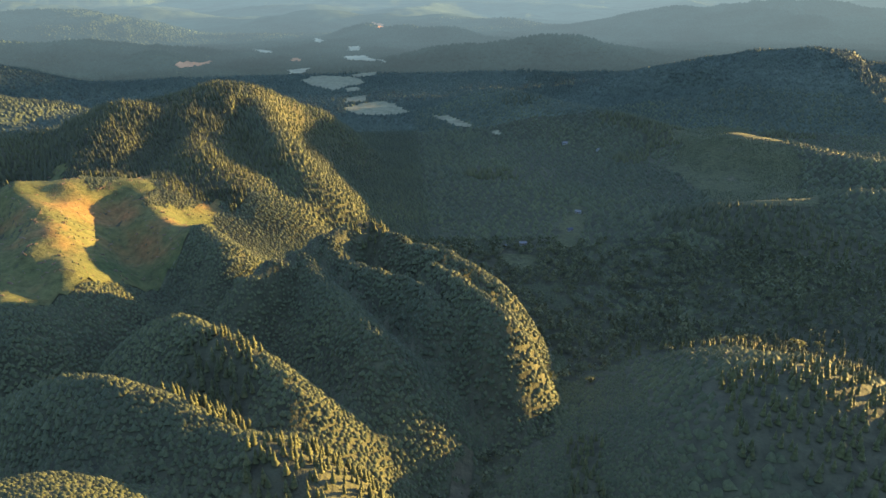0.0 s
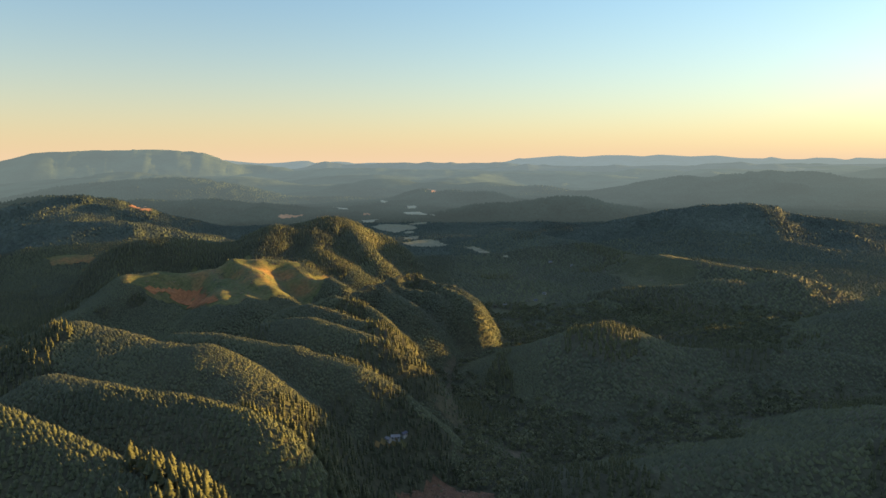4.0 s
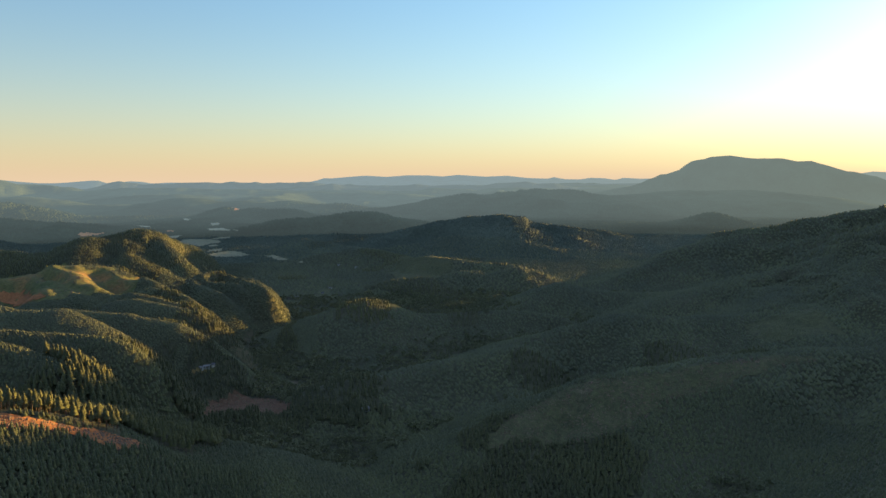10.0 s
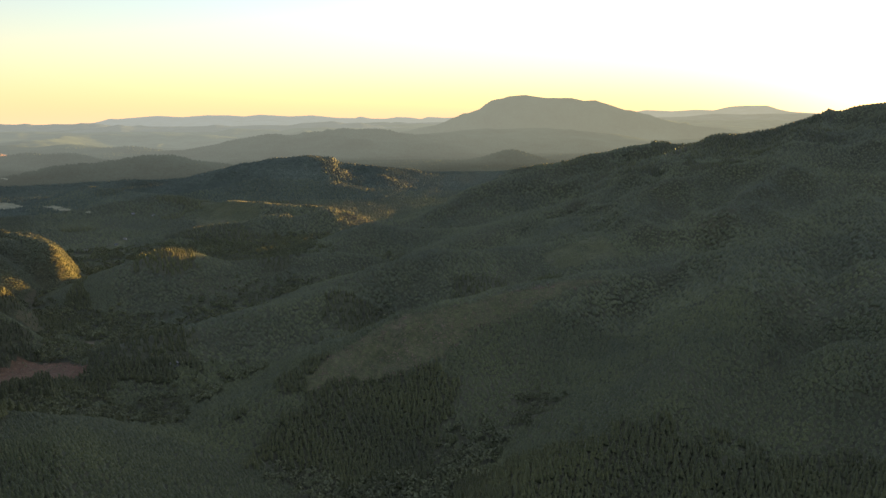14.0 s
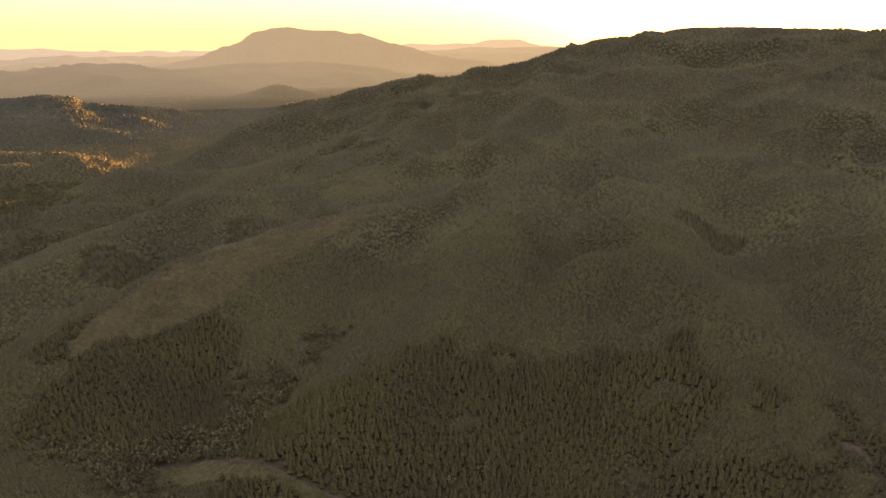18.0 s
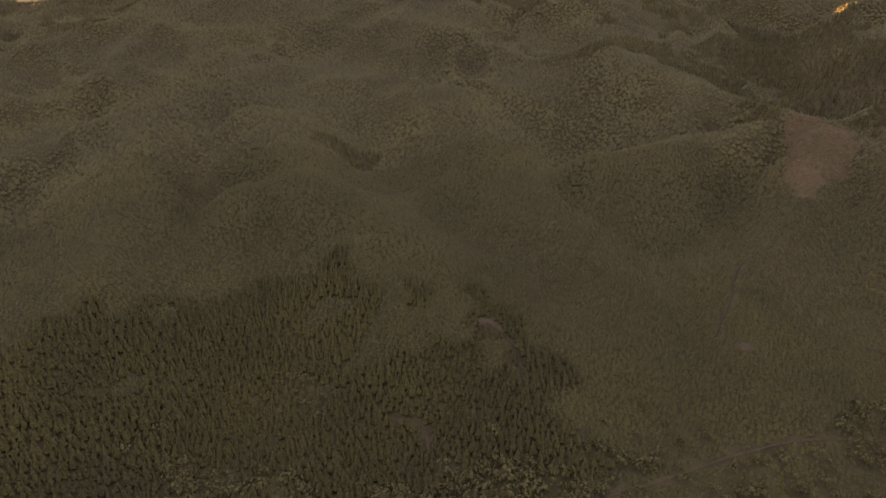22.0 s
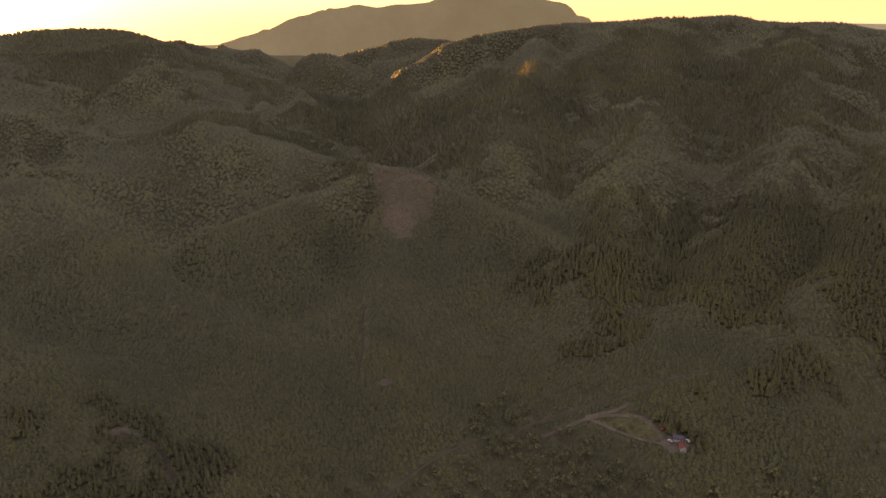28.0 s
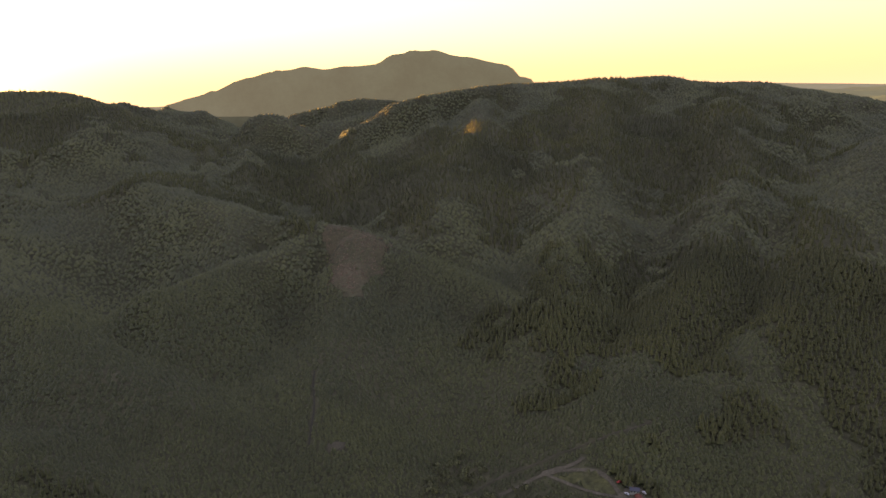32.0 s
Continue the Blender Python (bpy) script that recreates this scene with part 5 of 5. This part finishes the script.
def gable_bm(sx, sy, rise, base, over, thick):
    """Two roof slabs that meet at the ridge."""
    bm = bmesh.new()
    hx, hy = sx / 2 + over, sy / 2 + over
    eave = base - rise * over / (sy / 2)
    outer = [(-hx, -hy, eave), (-hx, 0, base + rise), (-hx, hy, eave)]
    ring = [bm.verts.new(p) for p in outer] + [bm.verts.new((p[0], p[1], p[2] - thick)) for p in reversed(outer)]
    other = [bm.verts.new((-v.co.x, v.co.y, v.co.z)) for v in ring]
    bm.faces.new(ring)
    bm.faces.new(list(reversed(other)))
    for k in range(6):
        bm.faces.new((ring[k], other[k], other[(k + 1) % 6], ring[(k + 1) % 6]))
    bmesh.ops.recalc_face_normals(bm, faces=bm.faces)
    return bm


def house(bearing, dist, turn, sx, sy, tall, roof_mat, name, label, group="farm buildings", chimney=True, windows=3):
    p = compass(bearing, dist)
    z = float(ground_at(p.x, p.y))
    base = tagged(new(name), label, "house" if name == "farmhouse" else "shed", group)
    base.matrix_basis = pose(p.x, p.y, z + 0.1, 0, 0, turn)
    rise = sy * 0.32
    bm = box_bm(sx, sy, tall + 0.5, (0, 0, tall / 2 - 0.25))
    for s in (-1, 1):
        a = [bm.verts.new((s * sx / 2, -sy / 2, tall)), bm.verts.new((s * sx / 2, sy / 2, tall)), bm.verts.new((s * sx / 2, 0, tall + rise))]
        bm.faces.new(a)
    part("wall", bm_mesh("wall", bm, MAT_WALL), base)
    roof = part("roof", bm_mesh("roof", gable_bm(sx, sy, rise, tall, 0.12, 0.06), roof_mat), base)
    if chimney:
        part("chimney", bm_mesh("chimney", box_bm(0.16, 0.16, 0.5, (sx * 0.2, 0.1, tall + rise), 0.01), MAT_DOOR), roof)
    for s in (-1, 1):
        for k in range(windows):
            x = (k - (windows - 1) / 2) * sx / windows
            if s < 0 and k == windows // 2:
                part("door", bm_mesh("door", box_bm(0.28, 0.05, tall * 0.78, (x, s * sy / 2, tall * 0.39)), MAT_DOOR), base)
            else:
                win = part("window", bm_mesh("window", box_bm(0.34, 0.05, tall * 0.38, (x, s * sy / 2, tall * 0.6)), MAT_WALL), base)
                part("pane", bm_mesh("pane", box_bm(0.27, 0.06, tall * 0.3, (x, s * (sy / 2 + 0.005), tall * 0.6)), MAT_GLASS), win)
    return base


def car(bearing, dist, turn, mat, label):
    p = compass(bearing, dist)
    base = tagged(new("car"), label, "car", "cars in the farmyard")
    base.matrix_basis = pose(p.x, p.y, float(ground_at(p.x, p.y)) + 0.2, 0, 0, turn)
    part("body", bm_mesh("body", box_bm(0.95, 0.40, 0.16, (0, 0, 0.17), 0.03), mat), base)
    cab = part("cabin", bm_mesh("cabin", box_bm(0.50, 0.35, 0.15, (-0.05, 0, 0.31), 0.04), mat), base)
    part("windscreen", bm_mesh("windscreen", box_bm(0.42, 0.37, 0.09, (-0.05, 0, 0.32), 0.01), MAT_GLASS), cab)
    for x in (-0.3, 0.3):
        for y in (-0.19, 0.19):
            bm = bmesh.new()
            bmesh.ops.create_cone(bm, cap_ends=True, segments=10, radius1=0.09, radius2=0.09, depth=0.06, matrix=Matrix.Translation((x, y, 0.09)) @ Matrix.Rotation(radians(90), 4, "X"))
            part("wheel", bm_mesh("wheel", bm, MAT_TYRE), base)
    return base


house(*sighted(-118.08, -31.43), -12, 1.8, 1.0, 0.6, MAT_ROOF_RED, "shed", "low shed with a red metal roof in the farmyard", chimney=False)
house(*sighted(-117.68, -30.71), 62, 1.6, 1.1, 0.7, MAT_ROOF_DARK, "farmhouse", "small farmhouse with a dark shingle roof by the gravel yard")
car(*sighted(-117.03, -31.12), 25, MAT_CARS[0], "white car parked on the gravel yard")
car(*sighted(-117.19, -30.55), 70, MAT_CARS[1], "dark car parked beside the farmhouse")
car(*sighted(-118.47, -30.81), 10, MAT_CARS[0], "white car parked beside the farmhouse")
car(*sighted(-116.36, -30.32), 100, MAT_CARS[2], "red car parked by the gravel drive")
house(*sighted(15.67, -14.20), 20, 1.9, 1.1, 0.7, MAT_ROOF_GREY, "farmhouse", "white farmhouse with a grey metal roof beside a small meadow")
house(*sighted(15.22, -14.13), 70, 1.5, 0.9, 0.6, MAT_ROOF_DARK, "shed", "dark roofed shed behind the farmhouse", chimney=False, windows=2)
house(*sighted(16.04, -14.27), -30, 1.2, 0.8, 0.55, MAT_ROOF_GREY, "shed", "small grey roofed shed among trees", chimney=False, windows=2)
house(*sighted(8.60, -9.21), 10, 1.9, 1.1, 0.7, MAT_ROOF_GREY, "farmhouse", "grey roofed farmhouse beside a green pasture")
house(*sighted(9.25, -9.25), 40, 1.5, 1.0, 0.6, MAT_ROOF_GREY, "shed", "pale shed at the pasture's edge", chimney=False, windows=2)
house(*sighted(5.92, -8.56), -20, 1.8, 1.1, 0.7, MAT_ROOF_GREY, "farmhouse", "pale roofed house by a gravel strip")
house(*sighted(6.57, -8.92), 30, 1.6, 1.0, 0.6, MAT_ROOF_DARK, "shed", "dark roofed shed by a gravel strip", chimney=False, windows=2)
house(*sighted(5.21, -6.74), 15, 2.0, 1.2, 0.7, MAT_ROOF_GREY, "farmhouse", "white roofed house on the valley floor")
house(*sighted(3.83, -6.93), 60, 1.7, 1.1, 0.7, MAT_ROOF_GREY, "shed", "white roofed barn on the valley floor", chimney=False, windows=2)
house(*sighted(3.30, -18.32), 30, 2.2, 1.3, 0.8, MAT_ROOF_GREY, "farmhouse", "small pale house half hidden by leafy trees")


# ------------------------------------------------------------------ brush and stumps on the logged ground
def litter(tag, outline_at, count, seed, mat, long_size):
    """Fallen sticks, stumps and low brush left on a logged slope."""
    poly, ragged, ns = OPEN[outline_at]
    g = np.random.default_rng(seed)
    xs, ys = [p[0] for p in poly], [p[1] for p in poly]
    x, y = g.uniform(min(xs), max(xs), count * 3), g.uniform(min(ys), max(ys), count * 3)
    k = np.nonzero(inside(x, y, poly))[0][:count]
    x, y = x[k], y[k]
    z = ground_at(x, y) + 0.12
    a, ln, w = g.uniform(0, 6.28, len(x)), g.uniform(0.3, 1.0, len(x)) * long_size, g.uniform(0.04, 0.12, len(x))
    up = g.uniform(0.05, 0.30, len(x))
    stump = g.uniform(0, 1, len(x)) < 0.4
    ln, w, up = np.where(stump, 0.09, ln), np.where(stump, 0.085, w), np.where(stump, up + 0.1, up * 0.6)
    c, s = np.cos(a), np.sin(a)
    V = []
    for px, py, pz in ((-1, -1, -0.5), (1, -1, -0.5), (1, 1, -0.5), (-1, 1, -0.5), (-0.8, -0.6, 1), (0.8, -0.6, 1), (0.8, 0.6, 1), (-0.8, 0.6, 1)):
        V.append(np.stack([x + px * ln * c - py * w * s, y + px * ln * s + py * w * c, z + pz * up], -1))
    V = np.stack(V, 1).reshape(-1, 3)
    q = np.array([(4, 5, 6, 7), (0, 1, 5, 4), (1, 2, 6, 5), (2, 3, 7, 6), (3, 0, 4, 7)])
    F = (q[None] + 8 * np.arange(len(x))[:, None, None]).reshape(-1, 4)
    ob = new("brush", mesh_from("brush", V, F, mat))
    return tagged(ob, "grey sticks and stumps on %s" % tag, "brush", kind="stuff")


for at, tag, count, size in ((20, "the sunlit logged hill", 900, 1.0), (23, "the orange logged strip", 1100, 0.4), (25, "the red clearing", 500, 0.6), (26, "the grassy logged slope", 2200, 0.5), (29, "the pinkish clearing", 700, 0.6)):
    litter(tag, at, count, 600 + at, MAT_BARK, size)

# ------------------------------------------------------------------ the plan laid out in metres
for ob in scene.objects:
    if ob.parent is None and ob.type in {"MESH", "EMPTY"}:
        ob.matrix_basis = Matrix.Diagonal((K, K, K, 1)) @ ob.matrix_basis
